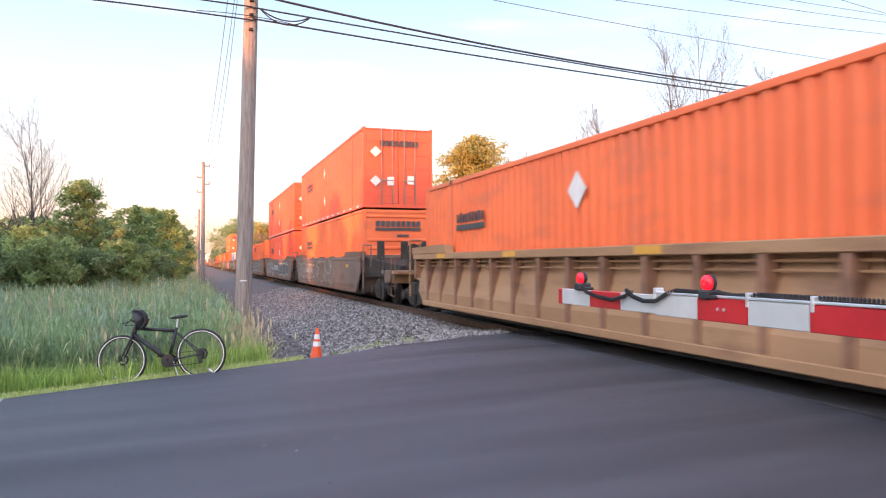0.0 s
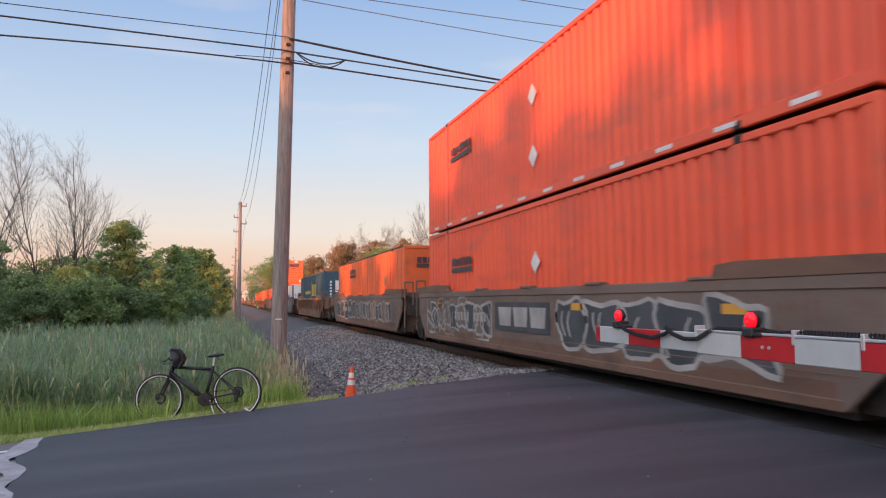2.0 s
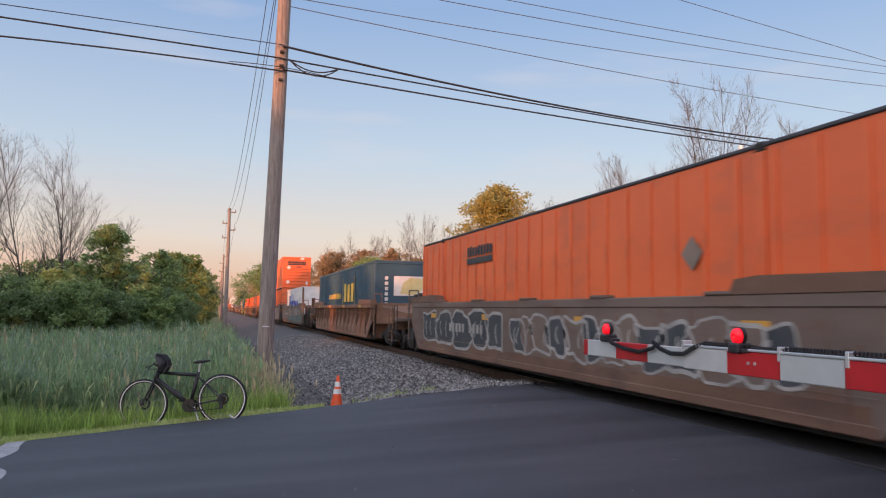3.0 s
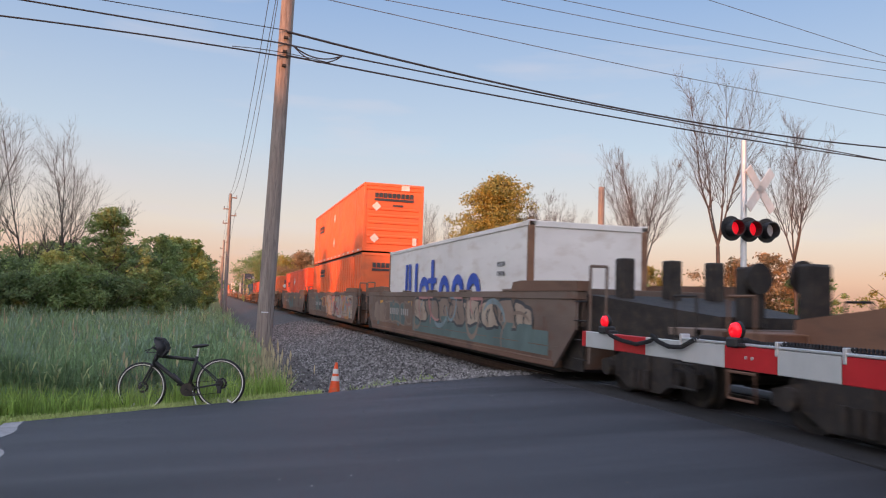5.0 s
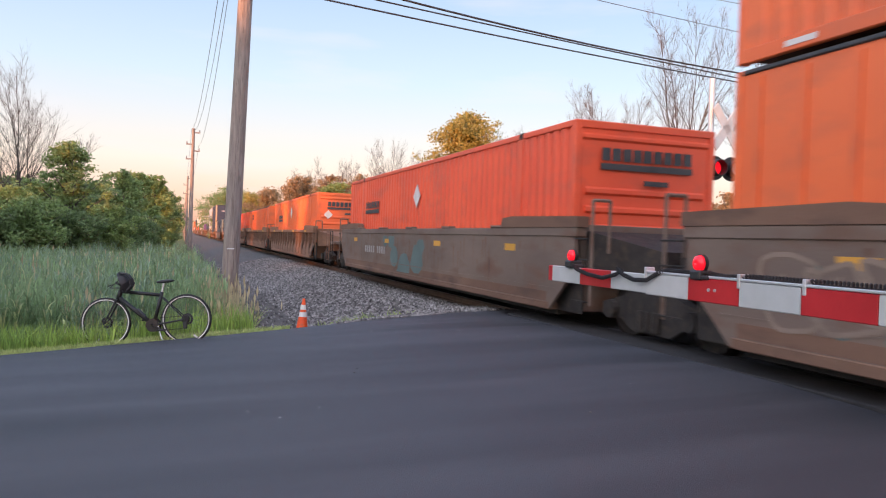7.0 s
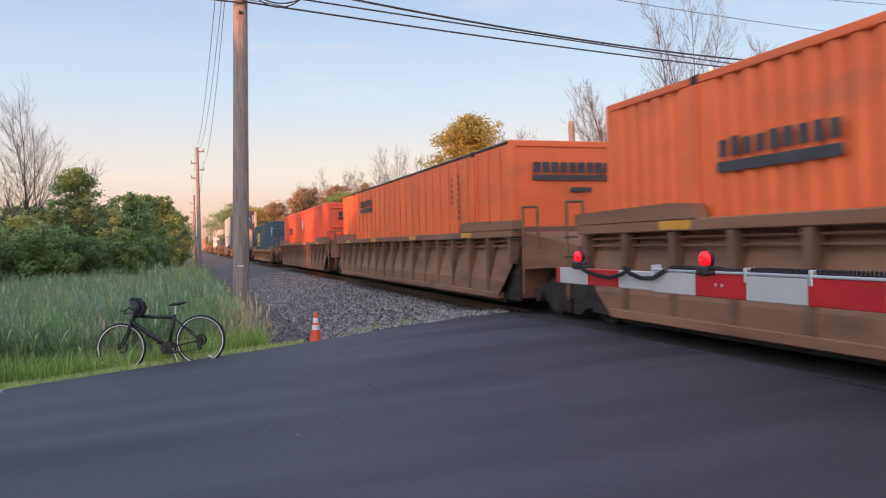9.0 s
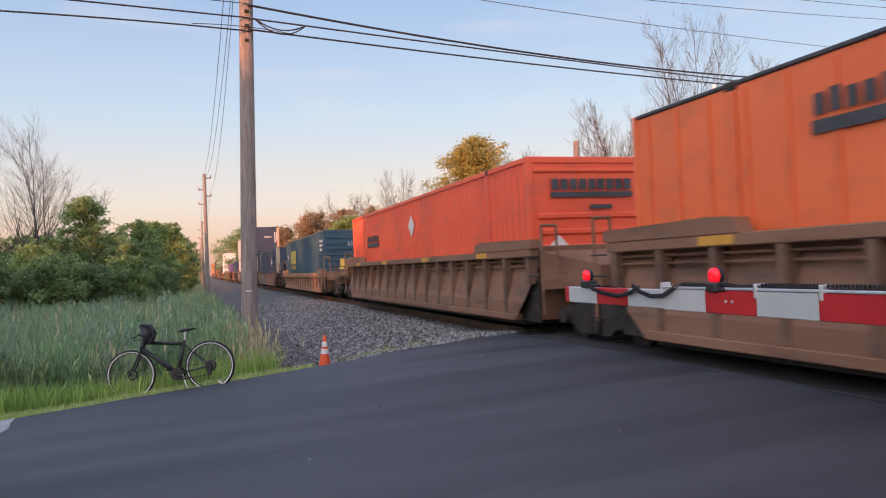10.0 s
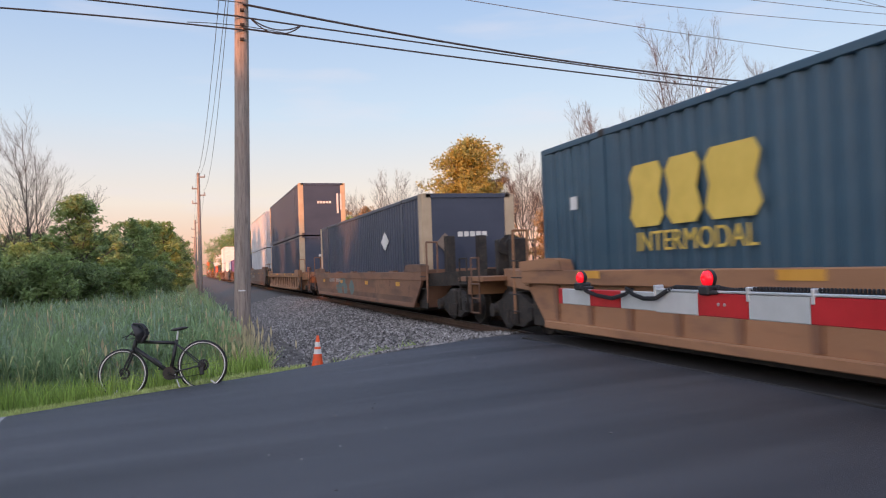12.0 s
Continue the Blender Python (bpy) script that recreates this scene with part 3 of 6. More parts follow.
                part("rust_band", Build().box(xx + 0.0015, xx + 0.0035, -hb + 0.85, hb - 0.85, bot + 0.11, bot + 0.26), CAR_BROWN, w, "rust-brown lower band")
            lo, hi = bot + 0.16, top - 0.15
            if "outline" in tags:
                throwup(w, rng, xx, -3.4, 3.0, lo, hi, (CAR_GREY, CAR_GREY, CAR_BROWN), SPRAY_TAN, 0.85, 0.03)
                throwup(w, rng, xx - 0.006, 2.2, hb - 1.0, lo + 0.1, hi - 0.1, (CAR_GREY,), SPRAY_WHITE, 0.6, 0.02)
                graffiti(w, rng, xx - 0.012, -3.2, hb - 1.0, lo, hi, 24, (SPRAY_WHITE, SPRAY_TAN), 0.03)
            if "rear" in tags:
                throwup(w, rng, xx, 1.2, hb - 1.2, lo, hi, (SPRAY_DARK,), SPRAY_WHITE, 1.4, 0.03)
                throwup(w, rng, xx - 0.003, -hb + 1.6, 0.8, lo + 0.1, hi - 0.1, (CAR_GREY, SPRAY_DARK), SPRAY_WHITE, 0.7, 0.024)
            if "scrawl" in tags:
                throwup(w, rng, xx, -hb + 1.6, -1.4 if "plate" in tags else 1.6, lo, hi, (SPRAY_DARK,), SPRAY_WHITE, 1.3, 0.032)
                throwup(w, rng, xx, 2.0, hb - 1.4, lo + 0.1, hi - 0.12, (CAR_GREY, CAR_GREY, SPRAY_DARK), SPRAY_WHITE, 0.75, 0.026)
                graffiti(w, rng, xx - 0.008, 1.8, hb - 1.0, lo, hi, 16, (SPRAY_WHITE, SPRAY_TAN), 0.04)
            if "mural" in tags:
                part("spray_field", Build().box(xx, xx + 0.003, -hb + 1.0, 1.8, lo, lo + 0.42), SPRAY_TEAL, w, "flat teal painted field")
                throwup(w, rng, xx - 0.001, -hb + 1.2, 1.6, lo + 0.3, hi, (SPRAY_SAND, SPRAY_PINK, SPRAY_SAND, SPRAY_TAN), SPRAY_DARK, 1.2, 0.03)
                blobs(w, rng, xx - 0.006, -hb + 1.0, 1.8, lo, lo + 0.5, 9, SPRAY_TEAL, 0.3)
                graffiti(w, rng, xx - 0.008, -hb + 1.2, 1.6, lo, hi, 12, (SPRAY_TAN, SPRAY_BLUE, SPRAY_PINK), 0.06)
                blobs(w, rng, xx, 2.0, hb - 1, lo, hi, 8, SPRAY_TEAL, 0.4)
                throwup(w, rng, xx - 0.004, 2.0, hb - 1.2, lo + 0.1, hi - 0.15, (CAR_GREY, SPRAY_TAN, SPRAY_TEAL), SPRAY_TAN, 0.9, 0.022)
            if "bright" in tags:
                part("spray_field", Build().box(xx, xx + 0.003, -hb + 1.0, 0.4, lo, hi), SPRAY_SAND, w, "pale sand painted field")
                blobs(w, rng, xx - 0.001, -hb + 1.3, 0.2, lo, hi, 6, SPRAY_PINK, 0.42)
                blobs(w, rng, xx - 0.003, -hb + 1.3, 0.2, lo, hi, 6, SPRAY_BLUE, 0.4)
                graffiti(w, rng, xx - 0.005, -hb + 1.2, 0.3, lo, hi, 20, (SPRAY_BLUE, SPRAY_OCHRE, SPRAY_PINK, SPRAY_WHITE), 0.17)
                graffiti(w, rng, xx - 0.013, -hb + 1.2, 0.3, lo, hi, 8, (SPRAY_DARK, SPRAY_MAROON), 0.05)
                throwup(w, rng, xx - 0.004, 0.3, 2.0, lo + 0.35, hi, (SPRAY_MAROON, SPRAY_OCHRE), SPRAY_SAND, 0.6, 0.022)
                blobs(w, rng, xx, 1.9, hb - 1, lo, hi, 10, SPRAY_TEAL, 0.42)
                throwup(w, rng, xx - 0.003, 2.1, hb - 1.2, lo + 0.1, hi - 0.1, (SPRAY_DARK, SPRAY_TEAL, CAR_GREY), SPRAY_TAN, 0.9, 0.022)
            if "patch" in tags:
                blobs(w, rng, xx, -1.5, 3.5, bot + 0.13, top - 0.2, 7, SPRAY_TEAL, 0.5)
            for i in range(10):
                if i != 4 and style != "ribbed":
                    part("reporting_mark", Build().box(xx - 0.012, xx - 0.01, 2.35 + i * 0.25, 2.35 + i * 0.25 + 0.15, 0.86, 1.06), SPRAY_WHITE, w)
            if "plate" in tags:
                part("owner_panel", Build().box(xx - 0.012, xx - 0.006, -1.1, 1.75, 0.72, 1.3), SPRAY_DARK, w, "dark owner panel")
                for i in range(3):
                    o = -0.95 + i * 0.86
                    part("owner_mark", Build().extrude([(o + 0.05, 0.82), (o + 0.68, 0.82), (o + 0.76, 1.2), (o, 1.2)], "x", xx - 0.016, xx - 0.012), SPRAY_WHITE, w, "blocky pale owner mark")
    # floor of the well and cross members
    part("well_floor", Build().box(-1.32, 1.32, -hb + 0.8, hb - 0.8, 0.2, 0.28), DARK, car)
    for end, art in ((-1, art_front), (1, art_back)):
        y0 = end * hb
        part("bulkhead", Build().soft(*((-1.3, 1.3)), *sorted((y0 - end * 0.3, y0 - end * 0.18)), 0.3, top + 0.05, 0.01), paint, car)
        # hood that narrows over the truck
        hood = Build()
        y1 = y0 + end * (1.1 if art else 2.6)
        hood.add([(-1.3, y0, 0.85), (1.3, y0, 0.85), (0.75, y1, 0.9), (-0.75, y1, 0.9), (-1.3, y0, top - 0.05), (1.3, y0, top - 0.05), (0.75, y1, 1.25), (-0.75, y1, 1.25)],
                 [(0, 3, 2, 1), (4, 5, 6, 7), (0, 1, 5, 4), (1, 2, 6, 5), (2, 3, 7, 6), (3, 0, 4, 7)])
        part("end_hood", hood, paint if style == "ribbed" else DARK, car)
        for side in (-1, 1):
            x = side * 1.5
            # raised plate on the chord
            pl = 1.5 if low else 2.7
            pr = [(y0 - end * pl, top + 0.002), (y0 + end * 0.1, top + 0.002), (y0 + end * 0.1, top + 0.16), (y0 - end * (pl - 0.5), top + 0.2), (y0 - end * (pl - 0.1), top + 0.17)]
            part("end_plate", Build().extrude(pr, "x", *sorted((x - side * 0.18, x + side * 0.03))), CAR_BROWN if style != "ribbed" else paint, car)
            for k in range(4):
                z = 0.5 + k * 0.3
                part("ladder_rung", Build().rod((x + side * 0.03, y0 + end * 0.03, z), (x + side * 0.03, y0 + end * 0.45, z), 0.012, n=6), DARK, car)
            part("grab_iron", Build().tube([(x - side * 0.02, y0 + end * 0.45, 0.45), (x - side * 0.02, y0 + end * 0.45, 1.95), (x - side * 0.3, y0 + end * 0.45, 1.95), (x - side * 0.3, y0 + end * 0.45, 1.2)], 0.024), paint, car)
        if not art:
            part("end_platform", Build().soft(-1.35, 1.35, *sorted((y0 + end * 2.35, y0 + end * 3.05)), 1.0, 1.1, 0.01), paint, car)
            part("platform_sill", Build().soft(-1.35, 1.35, *sorted((y0 + end * 2.95, y0 + end * 3.07)), 0.72, 1.1, 0.01), paint, car)
            for side in (-1, 1):
                xl, ya, yb = side * 1.36, y0 + end * 2.5, y0 + end * 2.95
                part("platform_ladder", Build().tube([(xl, ya, 0.35), (xl, ya, 1.5), (xl, yb, 1.5), (xl, yb, 0.35), (xl, ya, 0.35), (xl, ya, 0.65), (xl, yb, 0.65), (xl, yb, 0.95), (xl, ya, 0.95)], 0.018), DARK if style == "smooth" else CAR_BROWN, car)
                part("draft_plate", Build().extrude([(y0 + end * 0.2, 0.55), (y0 + end * 2.4, 0.7), (y0 + end * 2.4, 1.02), (y0 + end * 0.2, 0.98)], "x", *sorted((side * 0.72, side * 0.78))), DARK, car)
            if style == "smooth":
                for xs in (-0.95, -0.1, 0.7):
                    part("end_stanchion", Build().soft(xs, xs + 0.22, *sorted((y0 + end * 0.25, y0 + end * 0.5)), 0.9, 2.1, 0.02), DARK, car)
            part("brake_gear", Build().soft(-0.55, -0.2, *sorted((y0 + end * 2.6, y0 + end * 2.8)), 1.1, 1.9, 0.03).rod((-0.38, y0 + end * 2.85, 1.75), (-0.38, y0 + end * 2.9, 1.75), 0.2, n=16), DARK, car)
            part("coupler", Build().soft(-0.16, 0.16, *sorted((y0 + end * 2.9, y0 + end * 3.78)), 0.6, 0.92, 0.04), DARK, car)
            truck_at(car, y0 + end * 1.35)
        elif end > 0:
            truck_at(car, y0 + 1.22)
    MOVING.append(car)
    return car


def side_wave(L, height, pitch, depth, posts):
    """Corrugated side sheet along y with flush posts, outer face towards -x at x = 0."""
    b = Build()
    ys = [(0.09, 0.0)]
    y = 0.12
    while y < L - 0.12 - pitch:
        if any(abs(y + pitch / 2 - p) < 0.22 for p in posts):
            ys += [(y, 0.0), (y + pitch, 0.0)]
        else:
            ys += [(y, 0.0), (y + pitch * 0.3, 0.0), (y + pitch * 0.5, depth), (y + pitch * 0.8, depth), (y + pitch, 0.0)]
        y += pitch
    ys.append((L - 0.09, 0.0))
    z0, z1 = 0.16, height - 0.1
    ys = [q for i, q in enumerate(ys) if i == 0 or q[0] - ys[i - 1][0] > 1e-4]
    v = []
    for yy, d in ys:
        v += [(d + 0.012, yy, z0), (d + 0.012, yy, z1)]
    b.add(v, [(2 * i, 2 * i + 2, 2 * i + 3, 2 * i + 1) for i in range(len(ys) - 1)])
    return b


def plate(ob, name, m, y0, y1, z0, z1, x=-1.305, label=""):
    return part(name, Build().box(x - 0.004, x, y0, y1, z0, z1), m, ob, label)


def diamond(ob, y, z, r=0.3, x=-1.302, label="white diamond placard"):
    part("placard", Build().extrude([(y - r, z), (y, z - r), (y + r, z), (y, z + r)], "x", x - 0.012, x), MARK_WHITE, ob, label)


def end_diamond(ob, x, z, r=0.2, y=-0.005):
    part("placard", Build().extrude([(x - r, z), (x, z - r), (x + r, z), (x, z + r)], "y", y - 0.015, y), MARK_WHITE, ob, "white diamond placard")


def block_mark(ob, y0, y1, z0, z1, m, count, x=-1.303, under=0.0, seed=1, lean=0.0):
    """A brand mark as plain upright blocks, with a bar beneath if asked."""
    rng = random.Random(seed)
    w = (y1 - y0) / count
    for i in range(count):
        h = (z1 - z0) * rng.uniform(0.82, 1.0)
        a = y0 + w * (i + 0.14)
        part("mark_block", Build().extrude([(a, z0), (a + w * 0.66, z0), (a + w * 0.66 + lean, z0 + h), (a + lean, z0 + h)], "x", x - 0.005, x), m, ob)
    if under:
        part("mark_bar", Build().box(x - 0.005, x, y0, y1, z0 - 0.05 - under, z0 - 0.05), m, ob)


def end_mark(ob, x0, x1, z0, z1, m, count, under=0.0, y=-0.012):
    w = (x1 - x0) / count
    for i in range(count):
        a = x0 + w * (i + 0.1)
        part("mark_block", Build().box(a, a + w * 0.78, y - 0.006, y, z0, z1), m, ob)
    if under:
        part("mark_bar", Build().box(x0, x1, y - 0.006, y, z0 - 0.04 - under, z0 - 0.04), m, ob)


def container(front, z, paint, length=16.15, style="wave", end="ribs", corner=None, label="", height=2.89, rail_dots=False):
    """A box container; local y runs back from its leading end, x across, z up from its floor."""
    ob = thing("container", label, "container", "containers on the train", pose(TX, front, RZ + z))
    L, H, W = length, height, 1.295
    corner = corner or paint
    posts = [1.98, L - 1.98] if L > 14 else []
    if style == "wave":
        sw = side_wave(L, H, 0.28, 0.046, posts)
    else:
        sw = Build()
        sw.add([(0.022, 0.09, 0.16), (0.022, L - 0.09, 0.16), (0.022, L - 0.09, H - 0.05), (0.022, 0.09, H - 0.05)], [(0, 1, 2, 3)])
    if style == "post":
        pm = part("side_post", Build().box(-0.012, 0.012, -0.045, 0.045, 0.16, H - 0.1), paint, ob, at=pose(-W + 0.012, 0.55, 0))
        y = 0.55 + 0.61
        while y < L - 0.3:
            o = new("side_post", pm.data)
            o.parent = ob
            o.matrix_basis = pose(-W + 0.012, y, 0)
            y += 0.61
    near = part("side_wall", sw, paint, ob, at=pose(-W, 0, 0))
    far = new("side_wall", near.data)
    far.parent = ob
    far.matrix_basis = pose(W, L, 0, 0, 0, 180)
    part("roof", Build().box(-W + 0.03, W - 0.03, 0.05, L - 0.05, H - 0.07, H - 0.03), paint, ob)
    part("underframe", Build().box(-W + 0.06, W - 0.06, 0.05, L - 0.05, 0.05, 0.15), DARK, ob)
    for sx in (-1, 1):
        xs = sorted((sx * (W - 0.07), sx * (W + 0.003)))
        part("top_rail", Build().soft(*xs, 0.1, L - 0.1, H - (0.05 if style == "post" else 0.1), H, 0.012), MARK_DARK if style == "post" else paint, ob)
        part("bottom_rail", Build().soft(*xs, 0.1, L - 0.1, 0.0, 0.16, 0.012), paint, ob)
        for y in (0, L):
            ys = (0.0, 0.1) if y == 0 else (L - 0.1, L)
            if corner is not paint and L > 14:
                ys = (0.0, 0.34) if y == 0 else (L - 0.34, L)
                part("corner_post", Build().soft(*sorted((sx * (W - 0.26), sx * (W + 0.006))), *ys, 0.0, H, 0.015), corner, ob)
            else:
                part("corner_post", Build().soft(*sorted((sx * (W - 0.12), sx * (W + 0.004))), *ys, 0.0, H, 0.015), corner, ob)
        for y in ([0.09, L - 0.09] if L < 14 else [1.98, L - 1.98]):
            part("corner_casting", Build().soft(*sorted((sx * (W - 0.16), sx * (W + 0.006))), y - 0.09, y + 0.09, H - 0.11, H + 0.015, 0.02), paint if L < 14 else DARK, ob)
            part("corner_casting", Build().soft(*sorted((sx * (W - 0.16), sx * (W + 0.006))), y - 0.09, y + 0.09, -0.012, 0.11, 0.02), paint if L < 14 else DARK, ob)
        if L > 14:
            for y in (1.98, L - 1.98):
                part("lift_post", Build().box(*sorted((sx * (W - 0.05), sx * (W + 0.005))), y - 0.08, y + 0.08, 0.16, H - 0.1), paint, ob)
    if rail_dots:
        for i in range(12):
            y = 0.9 + i * (L - 1.8) / 11
            part("reflector", Build().box(-W - 0.009, -W - 0.004, y - 0.2, y + 0.2, 0.05, 0.11), MARK_WHITE, ob, "white reflective strip")
    back = Build().box(-W + 0.1, W - 0.1, L - 0.06, L - 0.03, 0.1, H - 0.06)
    part("end_wall", back, paint, ob)
    if end == "doors":
        for sx in (-1, 1):
            d = part("door", Build().soft(*sorted((sx * 0.01, sx * (W - 0.12))), 0.0, 0.05, 0.14, H - 0.1, 0.01), paint, ob)
            for k in range(5):
                part("door_rib", Build().box(*sorted((sx * 0.1, sx * 1.1)), -0.02, 0.001, 0.4 + k * 0.5, 0.5 + k * 0.5), paint, d)
            for x in (0.22, 0.62):
                part("lock_rod", Build().rod((sx * x, -0.05, 0.1), (sx * x, -0.05, H - 0.06), 0.022, n=8), SPRAY_TAN, d, "dull steel lock rod")
            part("lock_handle", Build().soft(*sorted((sx * 0.2, sx * 0.62)), -0.08, -0.045, 0.95, 1.0, 0.008), SPRAY_TAN, d)
    else:
        part("end_wall", Build().box(-W + 0.1, W - 0.1, 0.03, 0.06, 0.1, H - 0.06), paint, ob)
        if end == "ribs":
            for k in range(6):
                z0 = 0.28 + k * 0.29
                part("end_rib", Build().extrude([(-0.01, z0 + 0.04), (-0.01, z0 + 0.1), (0.035, z0 + 0.14), (0.035, z0)], "x", -W + 0.2, W - 0.2), paint, ob)
            part("end_rib", Build().extrude([(-0.005, 2.62), (-0.005, 2.66), (0.035, 2.7), (0.035, 2.58)], "x", -W + 0.12, W - 0.12), paint, ob)
        elif end == "deep":
            for k in range(9):
                z0 = 0.3 + k * 0.27
                part("end_rib", Build().extrude([(-0.02, z0 + 0.03), (-0.02, z0 + 0.17), (0.035, z0 + 0.21), (0.035, z0)], "x", -W + 0.1, W - 0.1), paint, ob)
        part("end_header", Build().soft(-W + 0.1, W - 0.1, 0.0, 0.06, H - 0.12, H, 0.01), paint, ob)
    part("end_sill", Build().soft(-W + 0.1, W - 0.1, 0.0, 0.08, 0.0, 0.14, 0.01), paint, ob)
    MOVING.append(ob)
    return ob


def haulier(ob, L=16.15, diamonds=(), end_marks=True, back=True, shift=0.0, end_plac=((-0.8, 1.9),)):
    """The haulier's dark side mark and end mark, as plain blocks."""
    if back == "post":
        block_mark(ob, 10.4 + shift, 12.12 + shift, 2.28, 2.52, MARK_DARK, 9, under=0.13, seed=3)
    elif back:
        block_mark(ob, 12.05 + shift, 13.78 + shift, 1.88, 2.1, MARK_DARK, 9, under=0.12, seed=3)
    if end_marks:
        end_mark(ob, -0.85, 0.85, 2.28, 2.48, MARK_DARK, 9, under=0.1)
        part("data_plate", Build().box(-0.05, 0.4, -0.02, 0.0, 1.92, 2.0), MARK_DARK, ob)
    for y, z in diamonds:
        diamond(ob, y, z)
    for x, z in end_plac:
        end_diamond(ob, x, z)
    if back == "post" and shift > 0.8:
        for y, z0, n in ((3.3, 1.86, 5), (2.86, 1.5, 8)):
            for i in range(n):
                part("serial_mark", Build().box(-1.308, -1.304, y - 0.04, y + 0.04, z0 + i * 0.13, z0 + i * 0.13 + 0.08), MARK_DARK, ob)


LOW, HIGH = 0.36, 3.32         # floors of the lower and upper boxes above the rail
ORANGE_LABEL = "orange 53-foot corrugated steel container in a well car"

# leading visible car
well_car(10.37, "ribbed", CAR_TAN, seed=2, label="clean tan well car with ribbed sides")
c = container(2.29, LOW, ORANGE, label=ORANGE_LABEL)
haulier(c, diamonds=((8.1, 2.12),))

# three-unit grey car with double stacks
well_car(34.17, "smooth", CAR_GREY, art_back=True, seed=3, tags=("outline",), label="grey-brown well car with pale graffiti outlines")
c = container(26.09, LOW, ORANGE, label=ORANGE_LABEL, rail_dots=False)
haulier(c, diamonds=(), end_plac=((-0.8, 1.0),))
c = container(26.09, HIGH, ORANGE_RED, end="doors", label="red-orange container with doors leading, stacked on another", rail_dots=True)
for x, z in ((-0.85, 2.0), (-0.85, 0.95)):
    end_diamond(c, x, z, y=-0.06)
for x, z in ((-0.3, 0.95), (0.45, 1.0)):
    part("notice", Build().box(x - 0.12, x + 0.12, -0.075, -0.06, z - 0.15, z + 0.15), MARK_WHITE, c, "white notice plate")
diamond(c, 8.22, 2.1, 0.22)
diamond(c, 8.22, 0.85, 0.22)
block_mark(c, 12.05, 13.8, 1.88, 2.1, MARK_DARK, 9, under=0.13, seed=3)
end_mark(c, -0.7, 0.75, 2.2, 2.42, MARK_DARK, 8, y=-0.06)

well_car(53.67, "smooth", CAR_GREY, art_front=True, art_back=True, seed=4, tags=("scrawl", "plate"), label="grey-brown well car with graffiti and a dark owner panel")
c = container(45.6, LOW, ORANGE_RED, label="red-orange corrugated container under another")
haulier(c)
diamond(c, 8.05, 1.71, 0.22)
c = container(45.6, HIGH, ORANGE_RED, label="red-orange corrugated container stacked on another", rail_dots=True)
haulier(c, end_plac=((-0.8, 1.9), (-0.8, 0.75)))
diamond(c, 8.08, 2.06, 0.22)
diamond(c, 8.08, 0.84, 0.22)

well_car(73.2, "smooth", CAR_GREY, art_front=True, seed=5, tags=("rear",), label="grey-brown well car covered in pale graffiti")
c = container(65.15, LOW, ORANGE, style="post", end="flat", label="orange smooth-sided container with upright posts in a well car")
haulier(c, end_plac=(), back="post")
part("placard", Build().extrude([(3.0, 1.75), (3.22, 1.53), (3.44, 1.75), (3.22, 1.97)], "x", -1.314, -1.302), SPRAY_TAN, c, "faded grey-tan diamond placard")

# single rust-brown ribbed car, blue box
well_car(96.35, "ribbed", CAR_TAN_WORN, seed=6, label="rust-brown well car with full-height ribs")
c = container(88.3, LOW, BLUE_BOX, end="flat", label="dark blue container with yellow shapes in a ribbed well car")
block_mark(c, 4.5, 7.3, 1.35, 2.3, MARK_YELLOW, 3, seed=4)
block_mark(c, 8.1, 12.1, 1.52, 1.78, MARK_YELLOW, 9, seed=5)
part("notice", Build().box(-0.55, 0.75, -0.02, 0.0, 1.55, 2.3), MARK_WHITE, c, "white rectangular panel")
part("notice", Build().extrude([(-0.3, 1.62), (0.25, 1.58), (0.6, 1.8), (0.62, 2.2), (0.1, 2.24), (-0.2, 2.05)], "y", -0.026, -0.02), PALE_YELLOW, c, "faded yellow patch on the panel")
for y in (4.3, 7.5):
    plate(c, "mark_bar", MARK_YELLOW, y - 0.03, y + 0.03, 1.1, 2.5, x=-1.3)
ser = Build()
for i in range(8):
    ser.box(-0.9, -0.78, -0.02, 0.0, 0.75 + i * 0.2, 0.88 + i * 0.2)
part("serial_mark", ser, MARK_WHITE, c)

# second grey three-unit car
well_car(119.85, "smooth", CAR_GREY, art_back=True, seed=8, tags=("mural",), label="well car painted with teal and tan graffiti murals")
c = container(113.75, LOW, WHITE_BOX, length=12.19, style="flat", end="flat", corner=CAR_TAN_WORN, label="white 40-foot container with big blue shapes, rust streaks", height=2.59)
for y0, y1, lean in ((9.5, 9.76, 0.0), (8.95, 9.2, 0.3), (8.32, 8.58, 0.0)):
    part("brand_mark", Build().extrude([(y0, 0.7), (y1, 0.7), (y1 + lean * 0.6, 2.07), (y0 + lean * 0.6, 2.07)], "x", -1.309, -1.304), MARK_BLUE, c, "tall blue bar")
part("brand_mark", Build().extrude([(6.55, 0.7), (6.82, 0.7), (6.82, 2.1), (6.55, 2.1)], "x", -1.309, -1.304), MARK_BLUE, c, "tall blue bar")
part("brand_mark", Build().box(-1.313, -1.309, 6.25, 7.1, 1.45, 1.6), MARK_BLUE, c, "blue cross bar")
